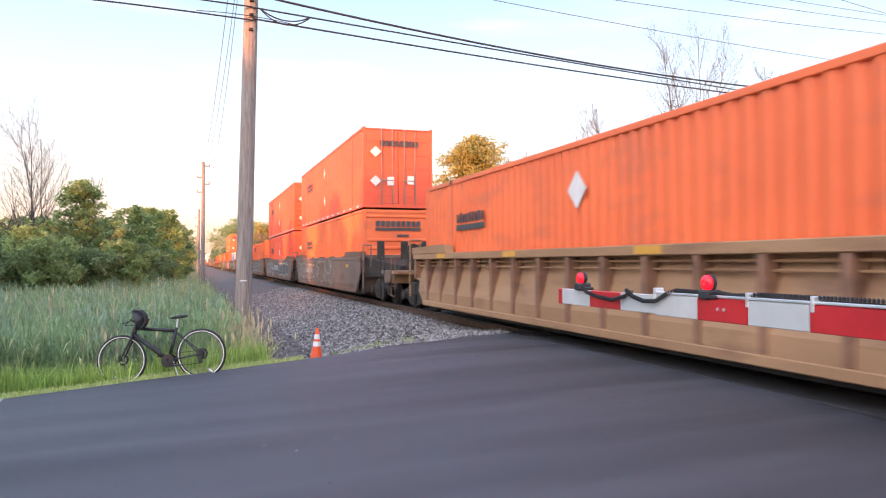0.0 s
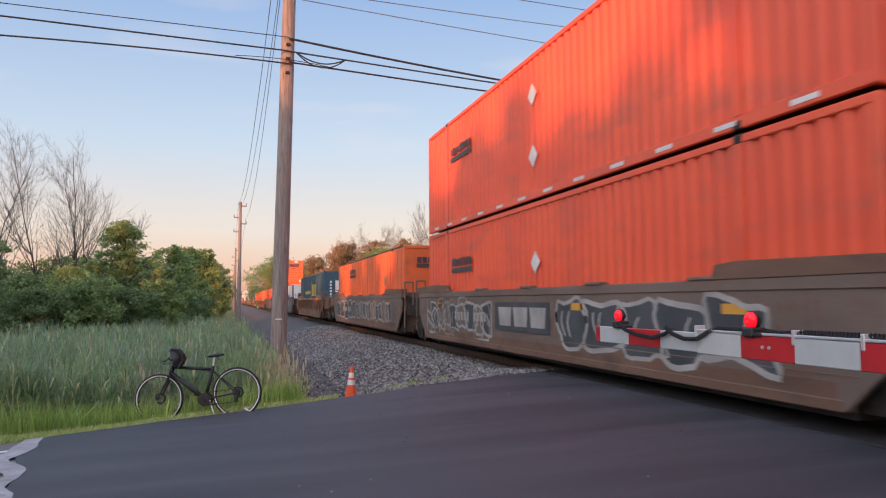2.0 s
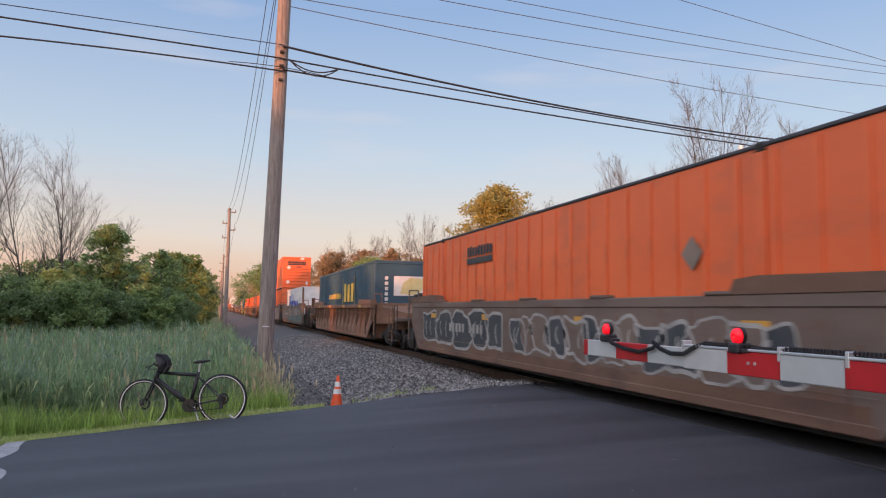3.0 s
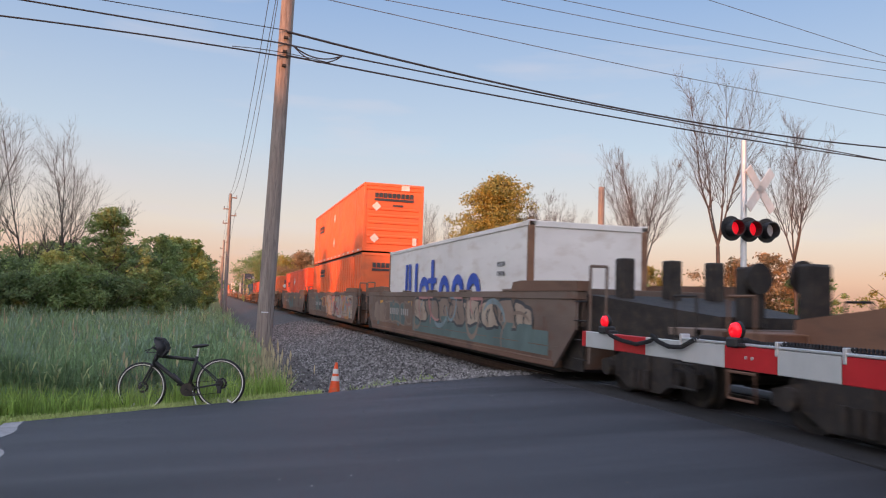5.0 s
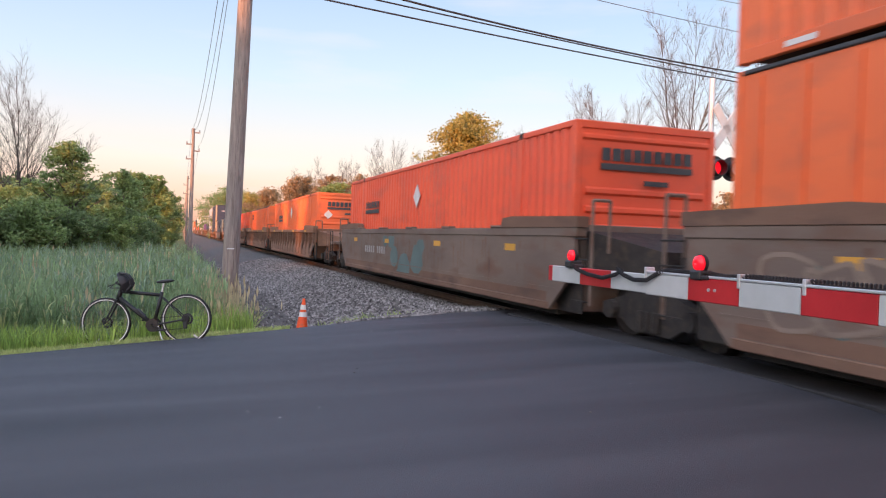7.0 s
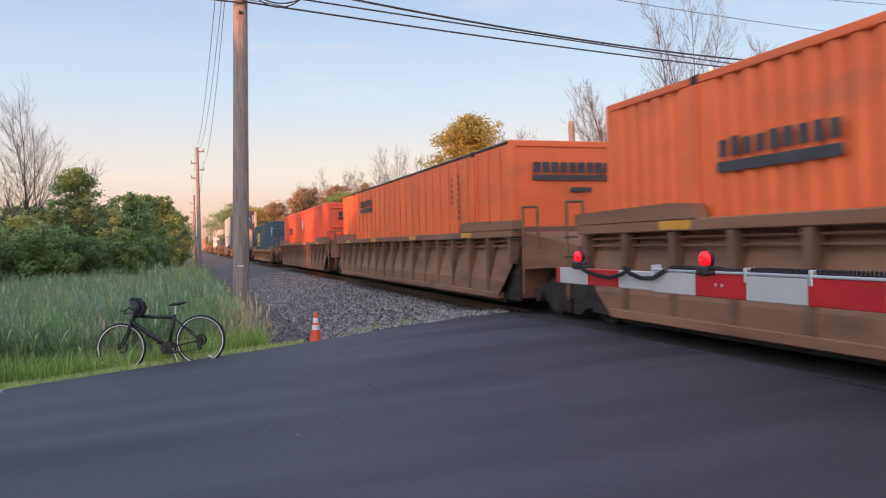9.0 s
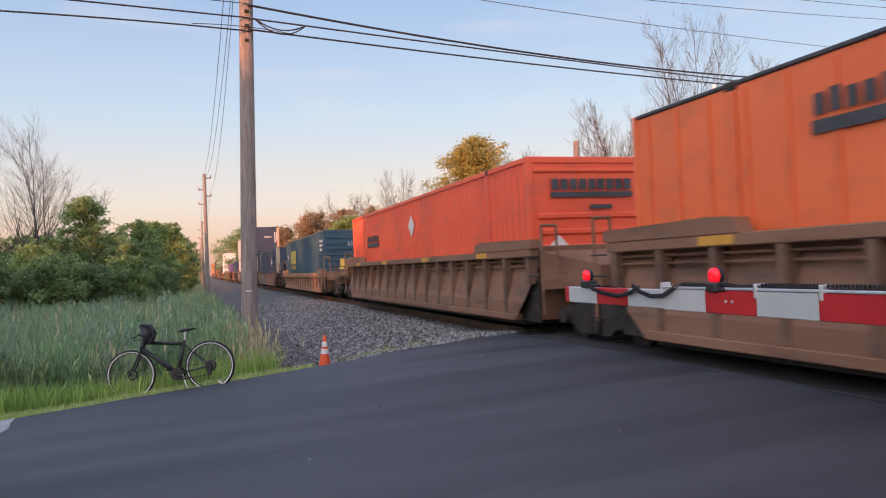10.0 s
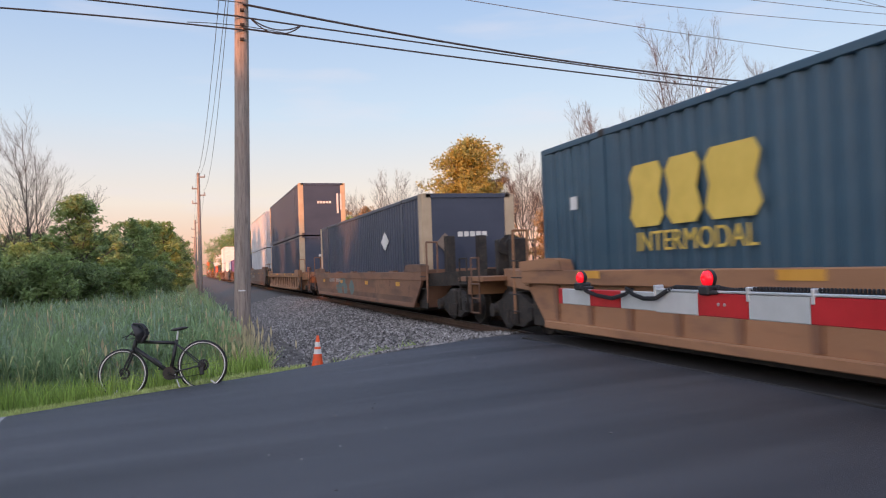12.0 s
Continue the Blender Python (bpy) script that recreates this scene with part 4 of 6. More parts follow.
for y0, y1 in ((6.98, 8.08), (5.07, 6.0), (3.89, 4.89), (2.71, 3.71)):
    m, r = (y0 + y1) / 2, (y1 - y0) / 2
    n = 12
    out = [(m + r * math.cos(math.pi * k / n), 1.15 + 0.5 * math.sin(math.pi * k / n)) for k in range(n + 1)]
    inn = [(m + (r - 0.25) * math.cos(math.pi * k / n), 1.15 + 0.25 * math.sin(math.pi * k / n)) for k in range(n + 1)]
    out = [(y1, 0.7)] + out + [(y0, 0.7)]
    inn = [(y1 - 0.25, 0.7)] + inn + [(y0 + 0.25, 0.7)]
    bb = Build()
    for k in range(len(out) - 1):
        bb.extrude([out[k], out[k + 1], inn[k + 1], inn[k]], "x", -1.309, -1.304)
    part("brand_mark", bb, MARK_BLUE, c, "blue arch shape")
for i in range(5):
    for z in (1.75, 1.55):
        part("serial_mark", Build().box(-1.308, -1.304, 1.25 + i * 0.09, 1.3 + i * 0.09, z, z + 0.09), MARK_DARK, c)

well_car(139.4, "smooth", CAR_GREY, art_front=True, art_back=True, seed=9, tags=("bright",), label="well car covered in sand, pink and teal graffiti")
c = container(131.3, LOW, ORANGE, style="post", end="flat", label="orange smooth-sided container under another")
haulier(c, end_plac=((0.1, 0.9),), back="post", shift=0.7)
part("notice", Build().box(0.42, 0.7, -0.03, -0.012, 2.15, 2.5), MARK_WHITE, c, "white notice plate")
c = container(131.3, HIGH, ORANGE, label="orange corrugated container stacked on another", rail_dots=True)
haulier(c, end_plac=((-0.75, 1.9), (-0.8, 0.55)))
part("notice", Build().box(0.85, 1.02, -0.03, -0.005, 0.3, 0.62), MARK_WHITE, c, "white notice plate")
part("notice", Build().box(0.3, 0.65, -0.03, -0.005, 2.62, 2.84), MARK_WHITE, c, "white notice plate")
diamond(c, 8.0, 0.84, 0.24)
diamond(c, 8.0, 2.1, 0.24)

well_car(159.0, "smooth", CAR_GREY, art_front=True, seed=10, tags=("patch",), label="grey well car with a blue-green graffiti patch")
c = container(150.95, LOW, ORANGE_RED, label=ORANGE_LABEL)
haulier(c, diamonds=((8.15, 2.05),), end_plac=((-1.0, 1.0),))

# tan three-unit car
well_car(182.25, "ribbed", CAR_TAN_WORN, art_back=True, seed=11, label="tan well car with ribbed sides and a pale chord")
c = container(174.15, LOW, ORANGE, label=ORANGE_LABEL)
haulier(c, diamonds=((8.3, 2.13),))
well_car(201.75, "ribbed", CAR_TAN_WORN, art_front=True, art_back=True, seed=12, label="tan well car with full-height ribs")
c = container(193.7, LOW, ORANGE, style="post", end="flat", label="orange smooth-sided container with a dark end mark")
haulier(c, end_plac=(), back="post", shift=0.9)
part("notice", Build().box(0.55, 0.85, -0.03, -0.012, 1.0, 1.4), MARK_WHITE, c, "white notice plate")
well_car(221.4, "ribbed", CAR_TAN_WORN, art_front=True, seed=13, label="tan well car with ribbed sides")
c = container(213.3, LOW, ORANGE_RED, label="red-orange corrugated container in a tan well car")
haulier(c, diamonds=((7.8, 2.12),), end_plac=((-0.72, 1.25),), shift=-0.2)

# low-sided tan cars with blue boxes
well_car(244.63, "ribbed", CAR_TAN_RED, low=True, seed=14, label="low-sided orange-tan well car with short ribs")
c = container(236.55, LOW, BLUE_BOX, end="deep", label="dark blue 53-foot container with yellow block shapes")
for y0, w in ((10.97, 0.92), (11.95, 0.7), (12.7, 0.76)):
    b = Build()
    b.extrude([(y0 + 0.12, 1.42), (y0 + w - 0.12, 1.42), (y0 + w, 1.56), (y0 + w - 0.08, 1.83), (y0 + w, 2.1), (y0 + w - 0.12, 2.25), (y0 + 0.1, 2.25), (y0, 2.1), (y0 + 0.1, 1.83), (y0, 1.56)], "x", -1.309, -1.303)
    part("brand_mark", b, MARK_YELLOW, c, "yellow block shape")
letters("INTERMODAL", 0.365, MARK_YELLOW, c, Matrix.Translation((-1.306, 12.2, 1.21)) @ pose(0, 0, 0, 90, 0, -90))
letters("53", 0.28, MARK_WHITE, c, Matrix.Translation((-0.05, -0.026, 2.2)) @ pose(0, 0, 0, 90, 0, 0))
end_mark(c, -0.6, 0.55, 1.15, 1.5, MARK_YELLOW, 3, under=0.12, y=-0.022)
for k in range(3):
    for i in range(6 - k):
        part("serial_mark", Build().box(-1.309, -1.303, 1.32 - 0.19 * i - 0.13, 1.32 - 0.19 * i, 2.34 - 0.21 * k, 2.46 - 0.21 * k), MARK_WHITE, c)
part("small_mark", Build().box(-1.309, -1.303, 14.92, 15.14, 1.8, 2.0), MARK_WHITE, c)
well_car(267.8, "smooth", CAR_TAN_WORN, low=True, seed=15, tags=("patch",), label="low worn orange-brown well car with faded graffiti")
c = container(259.7, LOW, NAVY_BOX, corner=BEIGE, end="flat", label="navy container with tan corner posts and white shapes")
end_mark(c, -0.35, 0.5, 1.75, 1.88, MARK_WHITE, 5)
part("placard", Build().extrude([(-0.95, 1.6), (-0.7, 1.35), (-0.45, 1.6), (-0.7, 1.85)], "y", -0.04, -0.02), SPRAY_TAN, c, "tan diamond placard")
part("brand_mark", Build().extrude([(3.5, 1.8), (4.0, 1.5), (4.5, 1.8), (4.0, 2.1)], "x", -1.309, -1.303), MARK_WHITE, c)
well_car(290.9, "ribbed", CAR_TAN_RED, low=True, art_back=True, seed=16, label="tan well car with short ribs")
for z in (LOW, HIGH):
    c = container(282.85, z, NAVY_BOX, corner=BEIGE, end="flat", label="navy container with tan corner posts, stacked")
    end_mark(c, -0.3, 0.5, 1.75, 1.88, MARK_WHITE, 5)
    part("serial_mark", Build().box(0.8, 0.9, -0.02, -0.01, 1.2, 2.3).box(1.0, 1.08, -0.02, -0.01, 1.4, 2.3), MARK_WHITE, c)

# the far tail of the train
TAIL = [(GREY_BOX, GREY_BOX), (NAVY_BOX, None), (PURPLE_BOX, None), (WHITE_BOX, None), (WHITE_BOX, WHITE_BOX), (NAVY_BOX, None), (ORANGE_RED, None), (BLUE_BOX, WHITE_BOX), (ORANGE, None), (NAVY_BOX, NAVY_BOX), (ORANGE, None), (GREY_BOX, None), (ORANGE_RED, ORANGE)]
s = 282.85 + 19.5
for i, (lo, hi) in enumerate(TAIL):
    well_car(s + 8.05, "ribbed" if i % 3 else "smooth", CAR_TAN_WORN if i % 3 else CAR_GREY, art_front=i % 3 != 2, art_back=i % 3 != 1, seed=30 + i, label="well car far down the train")
    container(s, LOW, lo, label="container in a well car far down the train")
    if hi:
        container(s, HIGH, hi, label="stacked container far down the train")
    s += 19.5 if i % 3 != 1 else 23.2

# ---- track side ----
def bed(name, x0, x1, nx, lift, material, label, cat):
    xs = [x0 + (x1 - x0) * i / nx for i in range(nx + 1)]
    ys = [y for y in axis_steps(-150, 900, -4, 46, 0.5)]
    return tagged(part(name, sheet(xs, ys, lambda x, y: ground_z(x, y) + lift + 0.012 * noise.noise((x * 3, y * 3, 0))), material, smooth=True), label, cat, kind="structure")


bed("ballast", 2.6, 11.6, 24, 0.035, GRAVEL, "grey crushed stone ballast of the track", "ballast")
bed("track_path", 1.1, 2.75, 5, 0.02, DIRT, "dark fine gravel path beside the ballast", "path")
track = thing("track_ties", "creosoted wooden ties half sunk in ballast", "railway ties", at=pose(TX, 0, RZ - 0.17), kind="structure")
tie = part("tie", Build().soft(-1.3, 1.3, -0.115, 0.115, -0.16, 0.0, 0.012), TIE, track, at=pose(0, 13.3, 0))
for i in range(1, 150):
    o = new("tie", tie.data)
    o.parent = track
    o.matrix_basis = pose(0, 13.3 + 0.53 * i, 0.0, 0, 0, 0.4 * math.sin(i * 7))


def scatter_mesh(name, verts, faces, material, label, cat):
    me = bpy.data.meshes.new(name)
    me.from_pydata(verts.tolist() if hasattr(verts, "tolist") else verts, [], faces)
    me.materials.append(material)
    return tagged(new(name, me), label, cat, kind="stuff")


def off_road(x, y):
    return x * RN.x + y * RN.y - EDGE


rng = random.Random(5)
V, Fc = [], []
OCT = [(1, 0, 0), (-1, 0, 0), (0, 1, 0), (0, -1, 0), (0, 0, 1), (0, 0, -1)]
OCF = [(0, 2, 4), (2, 1, 4), (1, 3, 4), (3, 0, 4), (2, 0, 5), (1, 2, 5), (3, 1, 5), (0, 3, 5)]
count = 0
while count < 22000:
    y = 12.6 + 34 * rng.random() ** 1.8
    x = rng.uniform(2.5, 6.0) if rng.random() < 0.94 else rng.uniform(1.2, 2.6)
    if off_road(x, y) < 0.12:
        continue
    r = rng.uniform(0.018, 0.042)
    z = ground_z(x, y) + 0.035 + r * 0.25
    k = len(V)
    tw = rng.uniform(0, 3)
    ct, st = math.cos(tw), math.sin(tw)
    for p in OCT:
        a, b2, c2 = (q * r * rng.uniform(0.7, 1.25) + rng.uniform(-0.25, 0.25) * r for q in p)
        V.append((x + a * ct - b2 * st, y + a * st + b2 * ct, z + c2 * 0.8))
    Fc += [tuple(i + k for i in f) for f in OCF]
    count += 1
scatter_mesh("ballast_stones", V, Fc, STONE, "loose grey crushed ballast stones", "gravel")

# ---- grass and reeds ----


def blades(name, spots, hmin, hmax, width, material, label, seed, bend=0.3, plume=0.0):
    rg = random.Random(seed)
    V, Fc = [], []
    for x, y, k in spots:
        z = ground_z(x, y) - 0.02
        h = rg.uniform(hmin, hmax) * k
        a = rg.uniform(0, math.tau)
        dx, dy = math.cos(a), math.sin(a)
        bx, by = rg.gauss(0, bend) * h, rg.gauss(0, bend) * h
        w = width * rg.uniform(0.6, 1.3)
        i = len(V)
        V += [(x - dx * w, y - dy * w, z), (x + dx * w, y + dy * w, z),
              (x + bx * 0.3 + dx * w * 0.8, y + by * 0.3 + dy * w * 0.8, z + h * 0.55), (x + bx * 0.3 - dx * w * 0.8, y + by * 0.3 - dy * w * 0.8, z + h * 0.55),
              (x + bx, y + by, z + h)]
        Fc += [(i, i + 1, i + 2, i + 3), (i + 3, i + 2, i + 4)]
        if plume and rg.random() < plume:
            i = len(V)
            t = h * 0.16
            V += [(x + bx, y + by, z + h * 0.92), (x + bx + w * 2.2, y + by, z + h + t * 0.3), (x + bx, y + by, z + h + t), (x + bx - w * 2.2, y + by, z + h + t * 0.3)]
            Fc += [(i, i + 1, i + 2, i + 3)]
    return scatter_mesh(name, V, Fc, material, label, "grass")


def spots(n, seed, y0, y1, xr, dmin, dmax=99.0, power=1.4, clump=0.0):
    rg = random.Random(seed)
    out = []
    tries = 0
    while len(out) < n and tries < n * 40:
        tries += 1
        y = y0 + (y1 - y0) * rg.random() ** power
        x = rg.uniform(-0.36 * y - 2.5, xr)
        d = off_road(x, y)
        if d < dmin or d > dmax:
            continue
        k = 0.85 + 0.35 * noise.noise((x * 0.5, y * 0.5, 7.0))
        if clump and noise.noise((x * 0.7, y * 0.35, 2.0)) < clump:
            continue
        out.append((x, y, k))
    return out


def reed_bed(name, plants, hmin, hmax, material, label, seed, leaf=(0.35, 0.7), width=0.012):
    """Upright stalks, each with long leaves that arch outwards."""
    rg = random.Random(seed)
    V, Fc = [], []
    for x, y, k in plants:
        z = ground_z(x, y) - 0.02
        h = rg.uniform(hmin, hmax) * k
        tx, ty = rg.gauss(0, 0.07) * h, rg.gauss(0, 0.07) * h
        i = len(V)
        V += [(x - 0.006, y, z), (x + 0.006, y, z), (x + tx, y + ty, z + h)]
        Fc.append((i, i + 1, i + 2))
        a = rg.uniform(0, math.tau)
        for n in range(rg.choice((4, 5, 6))):
            t = rg.uniform(0.12, 0.9)
            a += 2.4
            ln = h * rg.uniform(*leaf) * (1.1 - 0.5 * t)
            dx, dy = math.cos(a), math.sin(a)
            px, py, pz = x + tx * t, y + ty * t, z + h * t
            w, out, up = width * rg.uniform(0.7, 1.4), rg.uniform(0.12, 0.4), rg.uniform(0.5, 0.95)
            tip = up - rg.uniform(0.0, 0.35)
            i = len(V)
            V += [(px, py, pz), (px + dx * ln * out * 0.6 - dy * w, py + dy * ln * out * 0.6 + dx * w, pz + ln * up * 0.62), (px + dx * ln * out * 0.6 + dy * w, py + dy * ln * out * 0.6 - dx * w, pz + ln * up * 0.62), (px + dx * ln * out * 1.5, py + dy * ln * out * 1.5, pz + ln * tip)]
            Fc += [(i, i + 2, i + 1), (i + 1, i + 2, i + 3)]
    return scatter_mesh(name, V, Fc, material, label, "reeds")


reed_bed("reeds", spots(15000, 1, 11.5, 46, 0.75, 1.7, power=1.6), 0.8, 1.45, REED, "dense green reeds and tall meadow grass", 11)
reed_bed("blue_reeds", spots(4200, 31, 11.5, 40, 0.6, 1.9, clump=0.02), 1.0, 1.5, BLUE_REED, "grey-green reeds in patches", 32)
reed_bed("pale_reeds", spots(1500, 9, 11.5, 40, 0.7, 1.5), 0.9, 1.4, PALE_REED, "pale grey-green reed blades among the reeds", 19)
blades("dry_reeds", spots(1700, 2, 11.5, 44, 0.6, 1.5, clump=-0.05), 0.8, 1.45, 0.008, REED_DRY, "dry buff reed stalks among the green", 12, 0.1, 0.35)
blades("meadow_grass", spots(15000, 3, 9.5, 20, 1.1, 0.6, 3.6, 1.0), 0.3, 0.65, 0.009, GRASS, "bright green mid-height grass behind the verge", 13, 0.25)
blades("verge_grass", spots(20000, 4, 7.5, 15, 1.6, 0.02, 0.95, 1.0), 0.05, 0.15, 0.008, VERGE, "short light green grass on the road verge", 14, 0.4)
rg = random.Random(8)
weed = [(rg.gauss(0.72, 0.2), rg.uniform(12.6, 20), rg.uniform(0.7, 1.2)) for _ in range(2000)]
weed = [p for p in weed if off_road(p[0], p[1]) > 0.25]
blades("dry_weeds", weed, 0.45, 0.95, 0.008, REED_DRY, "tall dry weeds round the foot of the pole", 15, 0.2, 0.4)
weed = [(rg.gauss(0.75, 0.25), rg.uniform(12.4, 40), rg.uniform(0.6, 1.2)) for _ in range(2200)]
blades("path_weeds", [p for p in weed if off_road(p[0], p[1]) > 0.2], 0.35, 0.8, 0.01, REED, "green weeds along the gravel edge", 16, 0.2)
tuft = [(rg.gauss(3.1, 0.35), rg.gauss(14.6, 0.35), 1) for _ in range(260)] + [(rg.gauss(4.0, 0.15), rg.gauss(14.4, 0.2), 0.7) for _ in range(60)]
blades("ballast_weeds", [p for p in tuft if off_road(*p[:2]) > 0.2], 0.12, 0.35, 0.012, GRASS, "green weed tufts growing in the ballast", 17, 0.5)

# ---- trees ----


def crown_mesh(clumps, leaves, size, seed, flat=0.8):
    """Many small leaf quads round a set of clump centres (x, y, z, r)."""
    g = np.random.RandomState(seed)
    c = np.array(clumps)
    pick = g.choice(len(c), leaves, p=c[:, 3] ** 2 / (c[:, 3] ** 2).sum())
    d = g.normal(size=(leaves, 3)) * 0.62
    p = c[pick, :3] + d * c[pick, 3][:, None] * np.array([1, 1, flat])
    p[:, 2] = np.maximum(p[:, 2], 0.05)
    u = g.normal(size=(leaves, 3)) * np.array([1, 1, 0.6])
    u /= np.linalg.norm(u, axis=1)[:, None]
    w = np.cross(u, g.normal(size=(leaves, 3)))
    w /= np.linalg.norm(w, axis=1)[:, None]
    s = (size * (0.6 + 0.8 * g.rand(leaves)))[:, None]
    v = np.stack([p - u * s, p + w * s * 0.5, p + u * s, p - w * s * 0.5], 1).reshape(-1, 3)
    f = np.arange(leaves * 4).reshape(-1, 4)
    return v.tolist(), f.tolist()


def tree(x, y, top, spread, material, label, leaves=5000, size=0.15, seed=1, low=0.15, name="tree", cat="tree", clumps=60, lean=0.0, puff=0.25, limbs=0, rise=0.35, flat=0.6, dome=0.75):
    """A trunk with limbs and a crown of leaf sprays. With limbs set, the sprays sit along the limbs and leave gaps."""
    z0 = ground_z(x, y) - 0.05
    h = top - z0
    ob = thing(name, label, cat, at=pose(x, y, z0))
    rg = random.Random(seed)
    tr = 0.03 * h ** 0.8 + 0.02
    cl, arms = [], []
    if limbs:
        for i in range(limbs):
            t = low + (1 - low) * (i + rg.random()) / limbs
            u = (t - low) / (1 - low)
            reach = spread * (math.sin(math.pi * min(1, 0.25 + dome * u)) ** 0.8) * rg.uniform(0.55, 1.18)
            a = i * 2.4 + rg.uniform(-0.6, 0.6)
            e = Vector((reach * math.cos(a) + lean * t, reach * math.sin(a), min(h * 0.97, h * t + reach * rise * rg.uniform(0.4, 1.2))))
            s0 = Vector((lean * t * 0.7, 0, max(0.05, h * t * 0.82 - 0.1 * reach)))
            arms.append((s0, e))
            for q in (0.4, 0.6, 0.8, 0.97):
                if rg.random() < 0.88:
                    c = s0.lerp(e, q) + Vector((rg.gauss(0, 0.12), rg.gauss(0, 0.12), rg.gauss(0, 0.07))) * spread
                    cl.append((c.x, c.y, max(0.1, min(c.z, h * 0.97)), spread * puff * rg.uniform(0.45, 1.15) * (1.15 - 0.4 * q)))
    else:
        for i in range(clumps):
            t = low + (1 - low) * (i + rg.random()) / clumps
            prof = math.sin(math.pi * min(1, 0.18 + 0.86 * (t - low) / (1 - low))) ** 0.7
            a = rg.uniform(0, math.tau)
            rr = spread * prof * math.sqrt(rg.random()) * 0.9
            r = spread * puff * rg.uniform(0.6, 1.2)
            cl.append((rr * math.cos(a) + lean * t, rr * math.sin(a), min(h * t, h - r * 0.7), r))
        for q in cl[::5]:
            t = max(0.12, min(0.8, (q[2] - 0.25 * h) / h))
            arms.append((Vector((lean * t, 0, h * t)), Vector(q[:3])))
    tk = Build()
    pts = [Vector((0, 0, 0)), Vector((0.1 * rg.uniform(-1, 1), 0.1, h * 0.3)), Vector((lean * 0.5, 0, h * 0.62)), Vector((lean * 0.8, 0, h * 0.9))]
    for i in range(3):
        tk.rod(pts[i], pts[i + 1], tr * (1 - 0.3 * i), tr * (0.7 - 0.3 * i) if i < 2 else 0.01, 8)
    part("trunk", tk, BARK, ob)
    for s0, e in arms:
        part("limb", Build().rod(s0, e, tr * 0.3, 0.008, 5), BARK, ob)
    v, f = crown_mesh(cl, leaves, size, seed, flat if limbs else 0.8)
    me = bpy.data.meshes.new("crown")
    me.from_pydata(v, [], f)
    me.materials.append(material)
    cr = new("crown", me)
    cr.parent = ob
    return ob


def bare_tree(x, y, top, seed, label, fan=0.34, depth=3, name="bare_tree", density=1.0, leaders=1):
    """A slim leader with ascending branches that fork into fine twigs."""
    z0 = ground_z(x, y) - 0.05
    h = top - z0
    ob = thing(name, label, "bare tree", "bare trees", pose(x, y, z0))
    rg = random.Random(seed)
    trunk, twig = Build(), Build()

    def limb(p, d, length, r, level):
        n = 9 if level == 0 else 5 if level == 1 else 3
        q = p
        for i in range(n):
            up = 0.10 if level else 0.05
            d = (d + Vector((rg.gauss(0, 0.07), rg.gauss(0, 0.07), up))).normalized()
            e = q + d * (length / n)
            r2 = r * (1 - (1.7 if level == 0 else 1.1) / n)
            (trunk if level == 0 else twig).rod(q, e, r, r2, 6 if level == 0 else 4 if level == 1 else 3, False)
            q, r = e, r2
            t = (i + 1) / n
            if level < depth and t < 0.999 and (level or t > 0.15):
                for _ in range(3 if level == 0 and rg.random() < density else 2 if rg.random() < 0.75 * density else 1):
                    a = rg.uniform(0, math.tau)
                    out = Vector((math.cos(a), math.sin(a), 0))
                    out = (out - d * out.dot(d)).normalized()
                    k = rg.uniform(0.4, 0.75)
                    ln = h * fan * (1.25 - t * 0.85) * rg.uniform(0.6, 1.2) if level == 0 else length * rg.uniform(0.35, 0.6)
                    limb(q, (d + out * k).normalized(), ln, max(0.006, r * rg.uniform(0.45, 0.7)), level + 1)

    r0 = 0.0075 * h + 0.012
    if leaders > 1:
        fork = Vector((rg.gauss(0, 0.15), rg.gauss(0, 0.15), h * 0.34))
        trunk.rod((0, 0, 0), fork, r0, r0 * 0.8, 7, False)
        for i in range(leaders):
            a = math.tau * i / leaders + rg.uniform(-0.4, 0.4)
            k = rg.uniform(0.22, 0.42)
            limb(fork, Vector((math.cos(a) * k, math.sin(a) * k, 1)).normalized(), h * rg.uniform(0.5, 0.66), r0 * 0.55, 0)
    else:
        limb(Vector((0, 0, 0)), Vector((rg.gauss(0, 0.04), rg.gauss(0, 0.04), 1)).normalized(), h * 0.9, r0, 0)
    part("trunk", trunk, DEADWOOD, ob)
    part("crown", twig, DEADWOOD, ob)
    ob.scale = (1, 1, h / max(v[2] for v in twig.v))
    return ob


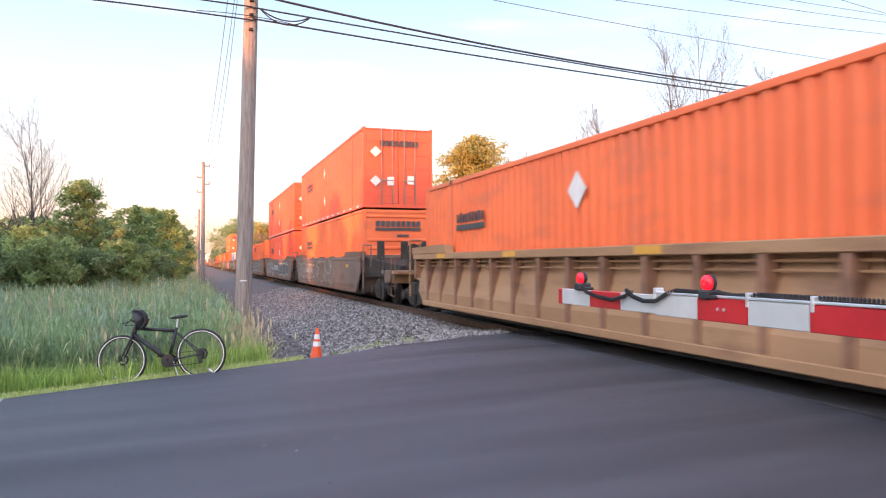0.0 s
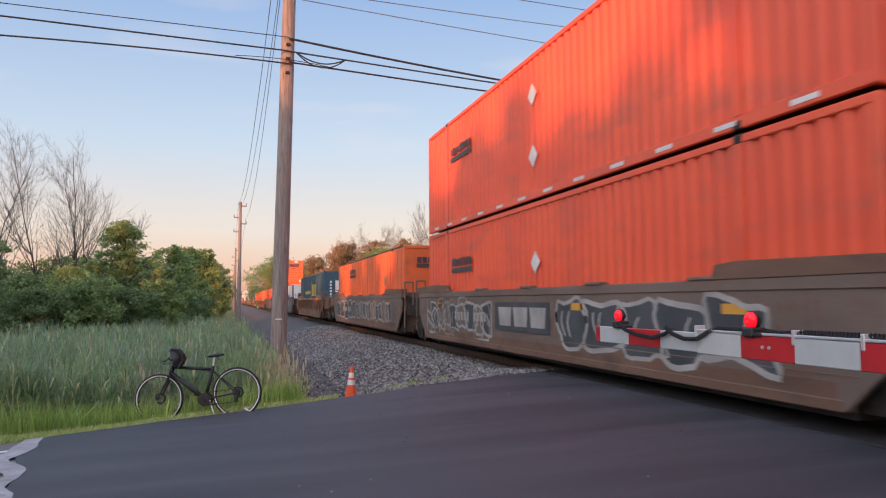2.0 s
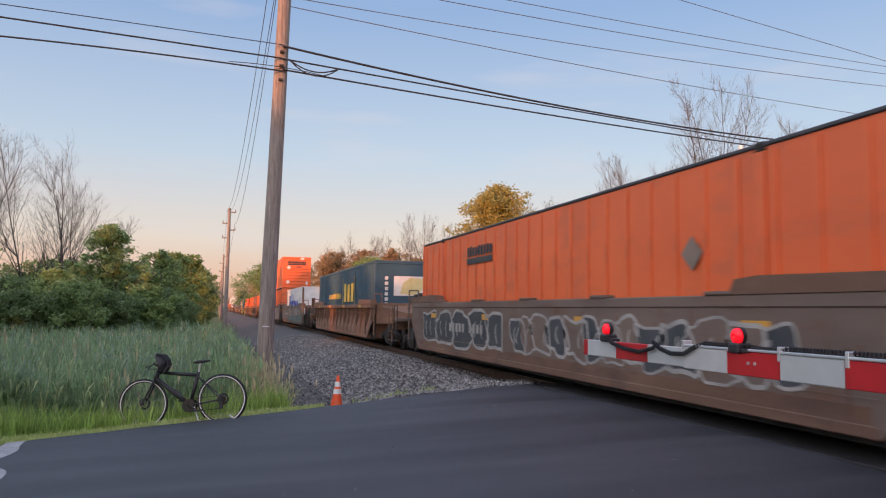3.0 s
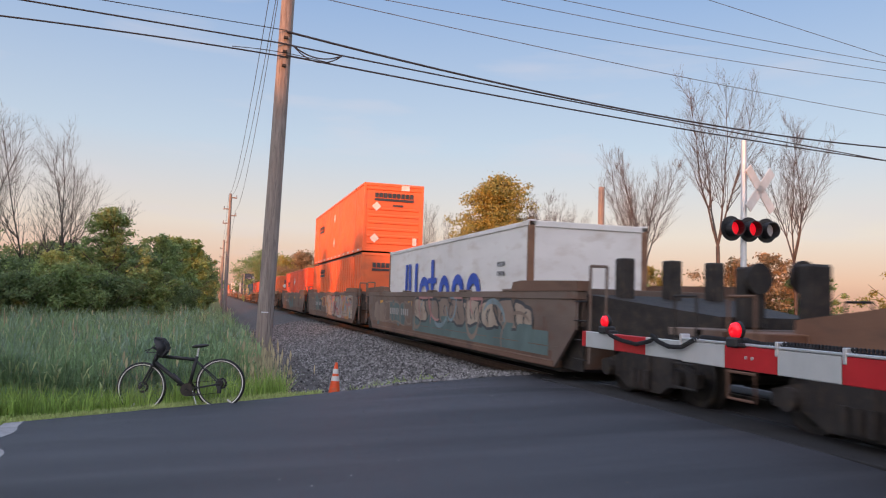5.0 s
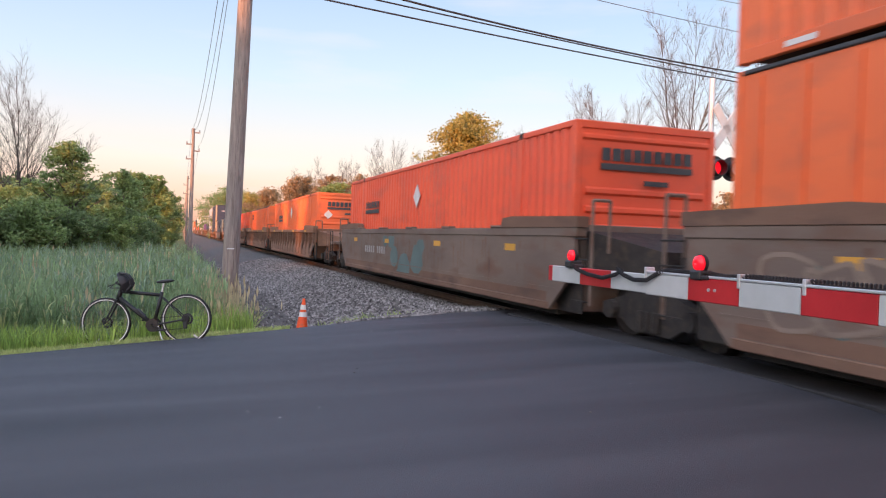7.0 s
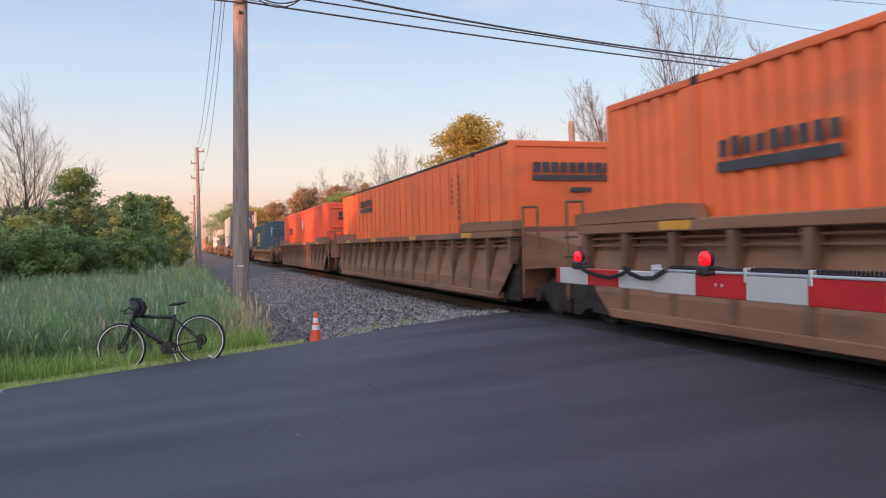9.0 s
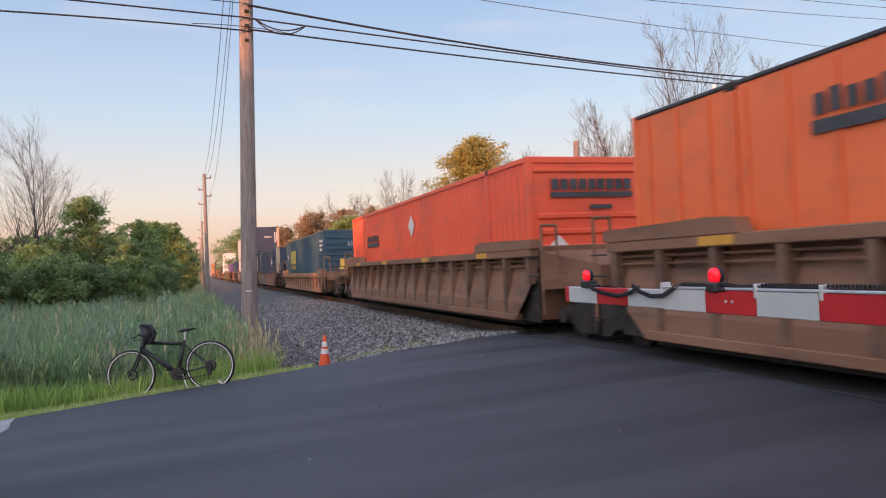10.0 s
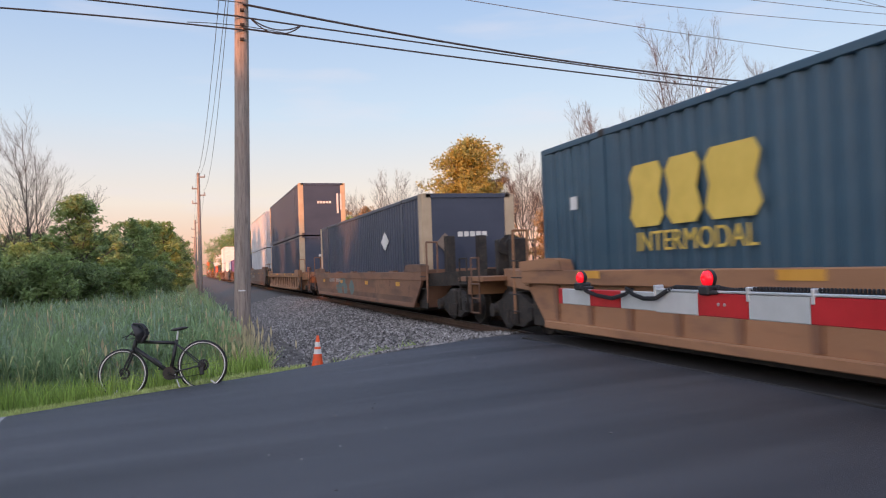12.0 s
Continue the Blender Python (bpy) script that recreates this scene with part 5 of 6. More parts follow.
# left of the line
tree(-9.7, 33.5, 4.2, 1.7, LEAF_DARK, "dark green leafy young tree at the meadow's edge", 22000, 0.07, 1, 0.02, limbs=34, puff=0.2)
tree(-12.5, 36, 2.7, 2.4, LEAF_DARK, "dark green bushy tree", 22000, 0.075, 21, 0.0, limbs=30, puff=0.22)
for i, (x, y, top, sp, m) in enumerate(((-11.2, 38, 2.5, 2.0, LEAF_MID), (-8.6, 37.5, 1.7, 1.8, LEAF_DARK), (-6.6, 38.5, 2.3, 1.7, LEAF_MID), (-4.9, 40, 1.7, 1.6, LEAF_DARK), (-3.6, 42.5, 2.2, 1.5, LEAF_LIGHT), (-7.6, 41, 2.9, 1.9, LEAF_LIGHT), (-10.4, 42.5, 2.5, 2.4, LEAF_DARK), (-3.3, 47, 2.2, 1.6, LEAF_DARK), (-3.0, 53, 1.9, 1.7, LEAF_DARK), (-2.9, 62.5, 1.8, 1.7, LEAF_DARK), (-13.5, 41, 3.0, 2.4, LEAF_DARK))):
    tree(x, y, top, sp, m, "thick green shrub at the meadow's edge", 15000, 0.075, 40 + i, 0.0, "shrub", "shrub", limbs=38, puff=0.22, rise=0.6, flat=0.75)
tree(-5.6, 43.5, 5.75, 2.1, LEAF_MID, "green young tree with layered sprays above the shrubs", 16000, 0.08, 3, 0.06, limbs=40, puff=0.18, rise=0.4, flat=0.7)
tree(-7.4, 45, 3.4, 1.7, LEAF_MID, "green young tree among shrubs", 11000, 0.08, 4, 0.05, limbs=24, puff=0.2)
tree(-4.6, 66, 6.0, 2.4, LEAF_MID, "green tree in the far row", 15000, 0.11, 5, 0.05, limbs=30, puff=0.2)
tree(-3.9, 76, 6.4, 2.2, LEAF_LIGHT, "light green tree in the far row", 14000, 0.12, 6, 0.05, limbs=28, puff=0.2)
tree(-2.9, 86, 7.0, 2.3, LEAF_LIGHT, "tree in the far row with sunlit golden top", 14000, 0.13, 7, 0.05, limbs=28, puff=0.2)
for i, (x, y, top, sp, m) in enumerate(((-7, 60, 4.2, 3, LEAF_DARK), (-8, 72, 5, 3.4, LEAF_DARK), (-12, 62, 4.6, 4, LEAF_DARK), (-2.6, 100, 6.0, 2.6, LEAF_MID), (-2.6, 118, 6.6, 2.8, LEAF_DARK), (-2.8, 140, 7.0, 3.2, LEAF_MID), (-3, 170, 7.5, 4, LEAF_DARK), (-3.5, 210, 8, 5, LEAF_MID), (-4, 270, 9, 6, LEAF_DARK), (-6, 110, 6, 4, LEAF_DARK), (-17, 55, 4.6, 4, LEAF_DARK))):
    tree(x, y, top, sp, m, "green tree in the far row along the line", 10000, 0.15, 60 + i, 0.02, limbs=28, puff=0.22)
for i, (x, y, top, fan) in enumerate(((-10.5, 47, 11.6, 0.42), (-9.0, 46.4, 10.9, 0.36), (-7.95, 46.0, 9.9, 0.34), (-8.7, 49.5, 10.0, 0.34), (-12.4, 47, 10.8, 0.38), (-6.9, 49, 6.8, 0.3))):
    bare_tree(x, y, top, 1 + i, "tall leafless grey tree with fine twigs behind the shrubs", fan)

# beyond the line
tree(24.5, 65.5, 13.1, 4.1, LEAF_GOLD, "large maple with golden sunlit leaves", 46000, 0.13, 9, 0.1, limbs=110, puff=0.2, rise=0.12, flat=0.8, dome=0.7)
tree(27.6, 66.5, 9.9, 2.8, LEAF_RUSSET, "russet-leaved tree beside the golden maple", 12000, 0.11, 10, 0.1, limbs=34, puff=0.18)
for i, (x, y, top, sp, m) in enumerate(((9.5, 160, 10.2, 6, LEAF_MID), (13, 150, 9.0, 5, LEAF_GOLD), (13.5, 128, 8.6, 4.5, LEAF_RUSSET), (16.4, 112, 9.9, 4.6, LEAF_RUSSET), (19, 104, 9.4, 4, LEAF_RUSSET), (17.5, 92, 7.6, 3.6, LEAF_LIGHT), (21.5, 96, 9.2, 4, LEAF_RUSSET), (22, 84, 7.2, 3.4, LEAF_RUSSET), (10, 220, 12, 8, LEAF_MID), (12, 190, 11, 6, LEAF_RUSSET), (26, 80, 7.5, 4, LEAF_GOLD))):
    tree(x, y, top, sp, m, "tree in spring leaf beyond the railway", 13000, 0.16, 80 + i, 0.02, limbs=34, puff=0.21)
for i in range(12):
    x = 15.5 + i * 2.7
    y = 52 - i * 1.9 + (i % 3) * 2
    tree(x, y, 3.4 + (i % 4) * 0.5, 2.5, (LEAF_MID, LEAF_GOLD, LEAF_RUSSET, LEAF_RUSSET)[i % 4], "tangled brush beyond the railway", 9000, 0.1, 100 + i, 0.0, "brush", "shrub", limbs=26, puff=0.2, rise=0.6)
bare_tree(28.4, 37.6, 16.4, 11, "tall leafless tree beyond the railway", 0.2, leaders=4)
bare_tree(35.0, 38.8, 14.4, 12, "leafless tree beyond the railway", 0.2, leaders=4)
for i, (x, y, top) in enumerate(((24.5, 40, 10.8), (26.2, 43, 12.0), (22.0, 48, 9.0), (22.0, 82, 12.4), (23.6, 84, 12.8), (20.2, 98, 11.8), (23.0, 100, 12.4), (17.5, 112, 11.6), (28.6, 70, 12.2), (30.2, 66, 12.6), (30.5, 62, 10.6), (27.5, 58, 8.8), (19.2, 104, 12.4), (31.0, 52, 11.0))):
    bare_tree(x, y, top, 20 + i, "thin leafless tree beyond the railway", 0.2, leaders=2 + i % 3)

# unseen trees placed behind the eye to keep the low sun off the crossing
shade = tree(-29, -26, 9.3, 3.6, LEAF_DARK, "unseen tall leafy tree behind the eye, placed to block the low sun", 6400, 0.21, 120, 0.0, clumps=60, puff=0.2)
for i, (x, y, k, a) in enumerate(((-27, -20, 0.95, 40), (-31, -17, 1.0, 100), (-28, -13, 1.02, 170), (-30, -9.5, 1.05, 230), (-27, -31, 1.0, 310), (-33, -23, 1.0, 20), (-26, -36, 1.0, 75), (-24, 21, 0.8, 60), (-27, 26, 0.9, 200), (-25, 32, 0.95, 120), (-28, 38, 1.0, 280), (-26, 45, 1.0, 10), (-29, 52, 1.0, 140))):
    o = copy_thing(shade, pose(x, y, -0.9, 0, 0, a))
    o.scale = (k * 1.15, k * 1.15, k)
# sparse unseen crowns, placed to dapple the sun on the train
thin = tree(-28, -5.0, 8.6, 3.0, LEAF_MID, "unseen thin-leaved tree behind the eye, placed to dapple the low sun", 1900, 0.3, 140, 0.1, clumps=46, puff=0.2)
for x, y, k, ang in ((-29, 0.5, 0.95, 50), (-27.5, 5.0, 0.9, 160), (-30, 9.0, 0.85, 250), (-27, 13, 0.9, 20), (-34, -29, 1.25, 80), (-35, -22.5, 1.2, 190), (-34, -15, 1.05, 300), (-33, -34, 1.2, 130)):
    copy_thing(thin, pose(x, y, -0.9, 0, 0, ang)).scale = (1.1, 1.1, k)
# row of low bushes, added out of view to shade the ground
hedge = tree(-26, -3, 2.6, 2.6, LEAF_DARK, "unseen low bush, added to shade the meadow from the sun", 8000, 0.18, 130, 0.0, "hedge_bush", "shrub", 34, puff=0.35)
for i, y in enumerate((0.5, 4, 7.5, 11, 14.5, 18)):
    copy_thing(hedge, pose(-26 + (i % 2), y, -0.9, 0, 0, 57 * i))

# ---- poles and wires ----


def utility_pole(x, y, top, r0, r1, lean, label, arms=True, seed=1):
    z0 = ground_z(x, y) - 0.3
    ob = thing("utility_pole", label, "utility pole", "poles along the railway", pose(x, y, z0))
    b = Build()
    n, k = 14, 16
    rg = random.Random(seed)
    h = top - z0
    v, f = [], []
    for j in range(k + 1):
        t = j / k
        r = r0 + (r1 - r0) * t
        cx = lean * h * t
        for i in range(n):
            a = math.tau * i / n
            rr = r * (1 + 0.025 * noise.noise((math.cos(a) * 2, math.sin(a) * 2, t * 6 + seed)))
            v.append((cx + rr * math.cos(a), rr * math.sin(a), h * t))
    for j in range(k):
        for i in range(n):
            f.append((j * n + i, j * n + (i + 1) % n, (j + 1) * n + (i + 1) % n, (j + 1) * n + i))
    f.append(tuple(range(k * n, k * n + n)))
    b.add(v, f)
    part("shaft", b, POLE_WOOD, ob)
    if arms:
        for dz, sx in ((-0.35, 1), (-1.35, -1), (-1.9, 1), (-2.6, -1)):
            zz = h + dz
            part("bracket", Build().soft(*sorted((lean * zz, lean * zz + sx * 0.55)), -0.05, 0.05, zz - 0.05, zz + 0.05, 0.01), POLE_WOOD, ob)
            part("insulator", Build().rod((lean * zz + sx * 0.5, 0, zz + 0.05), (lean * zz + sx * 0.5, 0, zz + 0.25), 0.05, 0.03, 8), WIRE_GREY, ob)
    return ob


PX, PY = 1.25, 18.44
main_pole = utility_pole(PX - 0.19, PY, 12.2, 0.2, 0.143, 0.024, "thick weathered wooden utility pole leaning slightly", arms=False)
part("bolt_plate", Build().soft(-0.06, 0.1, -0.19, -0.165, 1.95, 1.98, 0.004), ALU, main_pole, "small bright metal tag")
for zz in (7.95, 8.3, 8.65):
    part("clamp", Build().ring((0.024 * zz, 0, zz), (0.024, 0, 1), [(0.13, -0.025), (0.158, -0.025), (0.158, 0.025), (0.13, 0.025)], 16), DARK, main_pole)
    part("hook", Build().soft(0.024 * zz - 0.05, 0.024 * zz + 0.05, -0.24, -0.14, zz - 0.03, zz + 0.03, 0.008), DARK, main_pole)
utility_pole(0.62, 67, 9.8, 0.19, 0.12, 0.004, "slim wooden utility pole with short brackets", seed=2)
for i, y in enumerate((117, 167, 217, 267, 330, 400)):
    utility_pole(0.55, y, 9.2 - 0.1 * i, 0.18, 0.12, 0.0, "slim wooden utility pole far down the line", seed=3 + i)

WD = Vector((0.98, 0.2, 0))
ORIGIN = Vector((PX, PY, 0))


def wire(name, p, q, sag, r, m, label):
    p, q = Vector(p), Vector(q)
    n = 28
    pts = []
    b = Build()
    for i in range(n + 1):
        t = i / n
        c = p.lerp(q, t)
        c.z -= sag * 4 * t * (1 - t)
        pts.append(c)
    k = 5
    for i, c in enumerate(pts):
        d = (pts[min(n, i + 1)] - pts[max(0, i - 1)]).normalized()
        u = d.cross(Vector((0, 0, 1))).normalized()
        w = u.cross(d)
        b.v += [tuple(c + (u * math.cos(math.tau * j / k) + w * math.sin(math.tau * j / k)) * r) for j in range(k)]
        if i:
            b.f += [((i - 1) * k + j, (i - 1) * k + (j + 1) % k, i * k + (j + 1) % k, i * k + j) for j in range(k)]
    return tagged(part(name, b, m, smooth=True), label, "overhead wire", "overhead wires")


def along(s, z, off=0.0):
    c = ORIGIN + WD * s + Vector((-0.2, 0.98, 0)) * off
    return (c.x, c.y, z)


# lines over the road: three heavy cables and their thinner neighbours above
for z0, zr, sr, sag, r in ((6.975, 7.445, 30, 0.198, 0.024), (7.244, 7.295, 30, 0.072, 0.022), (7.562, 8.27, 30, 0.607, 0.03)):
    wire("road_cable", along(0, z0, -0.2), along(sr, zr, -0.2), sag, r, WIRE, "black sagging cable across the road")
for z0, s1, z1, sag, r in ((6.94, -9, 6.45, -0.09, 0.02), (7.26, -9, 7.02, 0.0, 0.02), (7.6, -9, 7.26, 0.0, 0.011)):
    wire("road_cable", along(0, z0, -0.2), along(s1, z1, -0.2), sag, r, WIRE, "black cable running back over the verge")
for sag, r in ((0.2, 0.018), (0.3, 0.016)):
    wire("drop_cable", along(0.15, 7.25, -0.22), along(1.45, 7.24, -0.22), sag, r, WIRE, "slack loop of black cable beside the pole")
wire("drop_cable", along(-1.3, 6.95, -0.22), along(1.1, 6.98, -0.22), -0.06, 0.01, WIRE, "thin lashed wire beside the cable")
for z0, zr, sag in ((8.68, 10.5, 0.497), (8.91, 12.8, 0.518), (9.59, 13.23, 0.545), (9.94, 13.22, 0.38), (11.85, 11.36, 0.0)):
    wire("power_wire", along(0, z0), along(46, zr), sag, 0.012, WIRE_GREY, "thin grey power wire high over the road")
for a, zn, sag, e, zf in ((-0.3, 9.5, 1.5, -0.12, 9.72), (0.0, 10.5, 1.75, 0.12, 9.68), (0.02, 10.5, 1.75, 0.5, 8.4)):
    wire("line_wire", (PX + a, PY, zn), (0.62 + e, 67, zf), sag, 0.011, WIRE_GREY, "thin grey wire along the pole line")
    wire("line_wire", (0.62 + e, 67, zf), (0.55 + e, 117, zf - 0.6), 0.5, 0.013, WIRE_GREY, "thin grey wire along the pole line")

# pole beyond the track
far_pole = utility_pole(15.5, 28.5, 6.2, 0.16, 0.13, 0.0, "short wooden pole beyond the railway lit by the sun", arms=False, seed=20)

# ---- far crossing signal ----
SXX, SYY = 10.95, 13.75
sig = thing("crossing_signal", "railway crossing mast with crossbuck and round flashing lights", "crossing signal", at=pose(SXX, SYY, ground_z(SXX, SYY)))
gz = -ground_z(SXX, SYY)
part("mast", Build().rod((0, 0, -0.05), (0, 0, 4.88 + gz), 0.065, n=14), ALU, sig, "grey metal mast")
part("base", Build().soft(-0.25, 0.25, -0.25, 0.25, -0.1, 0.25, 0.03), GRAVEL, sig)
for a in (48, -48):
    part("crossbuck_blade", Build().soft(-0.6, 0.6, -0.015, 0.015, -0.115, 0.115, 0.008), MARK_WHITE, sig, "white crossbuck blade", at=pose(0.35, -0.1, 3.8 + gz, 0, a, 12))
part("light_bar", Build().rod((-0.42, 0, 2.9 + gz), (0.52, -0.06, 2.9 + gz), 0.035, n=8), DARK, sig)
for x, lit in ((-0.4, RED_LAMP), (0.05, RED_LAMP), (0.5, GREY_BOX)):
    disc = part("background_disc", Build().rod((x, -0.12, 2.9 + gz), (x, -0.1, 2.9 + gz), 0.27, n=28), BLACK, sig, "round black background disc")
    part("lens", Build().rod((x, -0.15, 2.9 + gz), (x, -0.12, 2.9 + gz), 0.15, 0.16, 20), lit, disc, "round red lens")
    part("hood", Build().ring((x, -0.12, 2.9 + gz), (0, -1, 0), [(0.165, 0), (0.18, 0), (0.18, 0.22), (0.165, 0.22)], 20), BLACK, disc)

# ---- near crossing gate ----
GX, GY = 2.71, 4.766
gate = thing("crossing_gate", "lowered crossing gate arm with red and white stripes", "crossing gate", at=pose(GX, GY, 0))
Z0, Z1, ST = 0.832, 0.948, 0.406
part("arm_tip", Build().soft(-0.02, 0.02, 0.425, 0.485, Z0, Z1, 0.004), GATE_RED, gate, "red arm tip")
part("stripe", Build().soft(-0.02, 0.02, 0.002, 0.423, Z0, Z1, 0.004), GATE_WHITE, gate, "white reflective stripe")
order = ["r", "w", "w", "r", "w", "r", "w", "r", "w", "r", "w", "r", "w", "r", "w", "r", "w", "r", "w", "r", "w", "r"]
for i, c in enumerate(order):
    thick = 0.02 if i < 2 else 0.026
    part("stripe", Build().soft(-thick, thick, -ST * (i + 1) + 0.001, -ST * i - 0.001, Z0 - (0.0 if i < 2 else 0.006), Z1 + (0.0 if i < 2 else 0.006), 0.004), GATE_RED if c == "r" else GATE_WHITE, gate, "red reflective stripe" if c == "r" else "white reflective stripe")
part("top_channel", Build().soft(-0.03, 0.03, -ST * 22, -ST * 2, Z1 + 0.008, Z1 + 0.022, 0.003), ALU, gate, "pale metal channel along the arm")
for y in (-ST * 2, -ST * 4, -ST * 5.05):
    part("arm_clip", Build().soft(-0.032, 0.032, y - 0.012, y + 0.012, Z1 - 0.03, Z1 + 0.045, 0.004), ALU, gate)
for y in (-ST * 3 - 0.18, -ST * 3 - 0.23):
    part("bolt", Build().rod((-0.034, y, 0.895), (-0.026, y, 0.895), 0.009, n=8), ALU, gate)
for y, s in ((0.137, 0.72), (-1.297, 0.76)):
    lamp = part("lamp_base", Build().soft(-0.05, 0.05, y - 0.045, y + 0.045, Z1 - 0.005, Z1 + 0.05, 0.01).soft(-0.04, 0.04, y - 0.1, y + 0.02, Z1 + 0.0, Z1 + 0.022, 0.006), BLACK, gate, "black lamp bracket")
    cz = Z1 + 0.045 + 0.055 * s
    part("lens", Build().ring((-0.022, y, cz), (-1, 0, 0), [(0.0001, 0.028 * s), (0.035 * s, 0.024 * s), (0.056 * s, 0.008 * s), (0.062 * s, -0.02), (0.0001, -0.022)], 20), RED_LAMP, lamp, "glowing red lens", smooth=True)
    part("lamp_body", Build().ring((0.012, y, cz), (1, 0, 0), [(0.0001, -0.012), (0.05 * s, -0.012), (0.05 * s, 0.008), (0.03 * s, 0.018), (0.0001, 0.02)], 20), BLACK, lamp, smooth=True)
    part("visor", Build().ring((-0.012, y, cz), (1, 0, 0), [(0.062 * s, 0.0), (0.067 * s, 0.0), (0.067 * s, 0.02), (0.062 * s, 0.02)], 20), BLACK, lamp)


def coil(pts, r, parent, label, pitch=0.016):
    """A coiled cord wound along a path."""
    path = []
    for a, b2 in zip(pts, pts[1:]):
        a, b2 = Vector(a), Vector(b2)
        n = max(2, int((b2 - a).length / pitch * 7))
        path += [a.lerp(b2, i / n) for i in range(n)]
    turn = []
    for i, p in enumerate(path):
        d = (path[min(i + 1, len(path) - 1)] - path[max(i - 1, 0)]).normalized()
        u = d.cross(Vector((1, 0, 0))).normalized()
        w = d.cross(u)
        a = math.tau * i / 7
        turn.append(p + (u * math.cos(a) + w * math.sin(a)) * r)
    b = Build()
    for p, q in zip(turn, turn[1:]):
        b.rod(p, q, 0.0045, 0.0045, 4, False)
    return part("cable", b, BLACK, parent, label)


coil([(-0.035, 0.08, Z1 + 0.02), (-0.045, -0.0, Z1 - 0.01), (-0.05, -0.15, Z1 - 0.035), (-0.05, -0.35, Z1 - 0.05), (-0.045, -0.5, Z1 - 0.02), (-0.03, -0.56, Z1 + 0.018)], 0.011, gate, "black coiled cable")
coil([(-0.03, -0.5, Z1 + 0.02), (-0.05, -0.6, Z1 - 0.015), (-0.05, -0.72, Z1 - 0.04), (-0.05, -0.85, Z1 - 0.035), (-0.035, -0.95, Z1 + 0.015), (-0.01, -1.0, Z1 + 0.035), (0.0, -1.25, Z1 + 0.03)], 0.011, gate, "black coiled cable")
coil([(0.0, -1.36, Z1 + 0.035), (-0.01, -1.5, Z1 + 0.025), (0.0, -1.7, Z1 + 0.035), (0.0, -6.0, Z1 + 0.035)], 0.011, gate, "black coiled cable along the arm", 0.022)
part("gate_mast", Build().rod((0, -9.2, road_z(2.7) - 0.1), (0, -9.2, 3.2), 0.07, n=12), ALU, gate)
part("gate_drive", Build().soft(-0.25, 0.25, -9.5, -8.85, 0.55, 1.25, 0.03), ALU, gate)

# ---- traffic cone ----
CZ = ground_z(2.42, 15.78) + 0.03
cone = thing("traffic_cone", "orange traffic cone with two white reflective collars", "traffic cone", at=pose(2.42, 15.78, CZ, 0, 2, 0))
part("cone_base", Build().soft(-0.18, 0.18, -0.18, 0.18, 0, 0.035, 0.012), CONE_ORANGE, cone)


def cone_r(z):
    return 0.135 - (0.135 - 0.026) * z / 0.71


zs = [0.035, 0.33, 0.43, 0.48, 0.58, 0.71]
for i in range(5):
    a, c = zs[i], zs[i + 1]
    white = i in (1, 3)
    e = 0.003 if white else 0
    part("collar" if white else "cone_body", Build().ring((0, 0, 0), (0, 0, 1), [(cone_r(a) + e, a), (cone_r(c) + e, c), (cone_r(c) - 0.006, c), (cone_r(a) - 0.006, a)], 24), CONE_WHITE if white else CONE_ORANGE, cone, "white reflective collar" if white else "", smooth=False)

# ---- bicycle ----
R = 0.345
f_hub, r_hub = Vector((-0.958, 11.23, -0.185)), Vector((0.085, 10.9, -0.1))
mid = (f_hub + r_hub) / 2
yaw = math.degrees(math.atan2(r_hub.y - f_hub.y, r_hub.x - f_hub.x))
pitch_b = math.degrees(math.atan2(r_hub.z - f_hub.z, (r_hub - f_hub).xy.length))
bike = thing("bicycle", "black hybrid bicycle standing on the grass verge", "bicycle", at=pose(mid.x, mid.y, mid.z, 0, 0, yaw) @ pose(0, 0, 0, -4, -pitch_b, 0))
WB = (r_hub - f_hub).length / 2
for sx in (-1, 1):
    cx = sx * WB
    wh = new("wheel")
    wh.parent = bike
    wh.matrix_basis = pose(cx, 0, 0)
    tor = [(R - 0.02 + 0.021 * math.cos(a), 0.021 * math.sin(a)) for a in [math.tau * i / 8 for i in range(8)]]
    part("tyre", Build().ring((0, 0, 0), (0, 1, 0), tor, 48), TYRE, wh, "black tyre", smooth=True)
    part("rim", Build().ring((0, 0, 0), (0, 1, 0), [(R - 0.05, -0.011), (R - 0.034, -0.013), (R - 0.034, 0.013), (R - 0.05, 0.011)], 48), BLACK, wh, smooth=False)
    part("sidewall_line", Build().ring((0, 0, 0), (0, 1, 0), [(R - 0.039, -0.0175), (R - 0.026, -0.021), (R - 0.026, 0.021), (R - 0.039, 0.0175)], 48), MARK_WHITE, wh, "pale reflective sidewall line")
    for i in range(28):
        a = math.tau * i / 28
        a2 = a + (0.5 if i % 2 else -0.5)
        part("spoke", Build().rod((0.03 * math.cos(a2), 0.025 * (-1) ** i, 0.03 * math.sin(a2)), ((R - 0.045) * math.cos(a), 0, (R - 0.045) * math.sin(a)), 0.0014, n=4), WIRE_GREY, wh)
    part("hub", Build().rod((0, -0.05, 0), (0, 0.05, 0), 0.024, n=12), BLACK, wh)
    part("brake_disc", Build().ring((0, 0.04, 0), (0, 1, 0), [(0.05, 0), (0.08, 0), (0.08, 0.003), (0.05, 0.003)], 24), DARK, wh)
    part("spoke_reflector", Build().soft(-0.035, 0.035, -0.012, 0.012, -0.01, 0.01, 0.003), MARK_WHITE, wh, "white spoke reflector", at=pose(0.12 * sx, 0, -0.24, 0, 40 * sx, 0))
BB = (0.1, 0, -0.06)
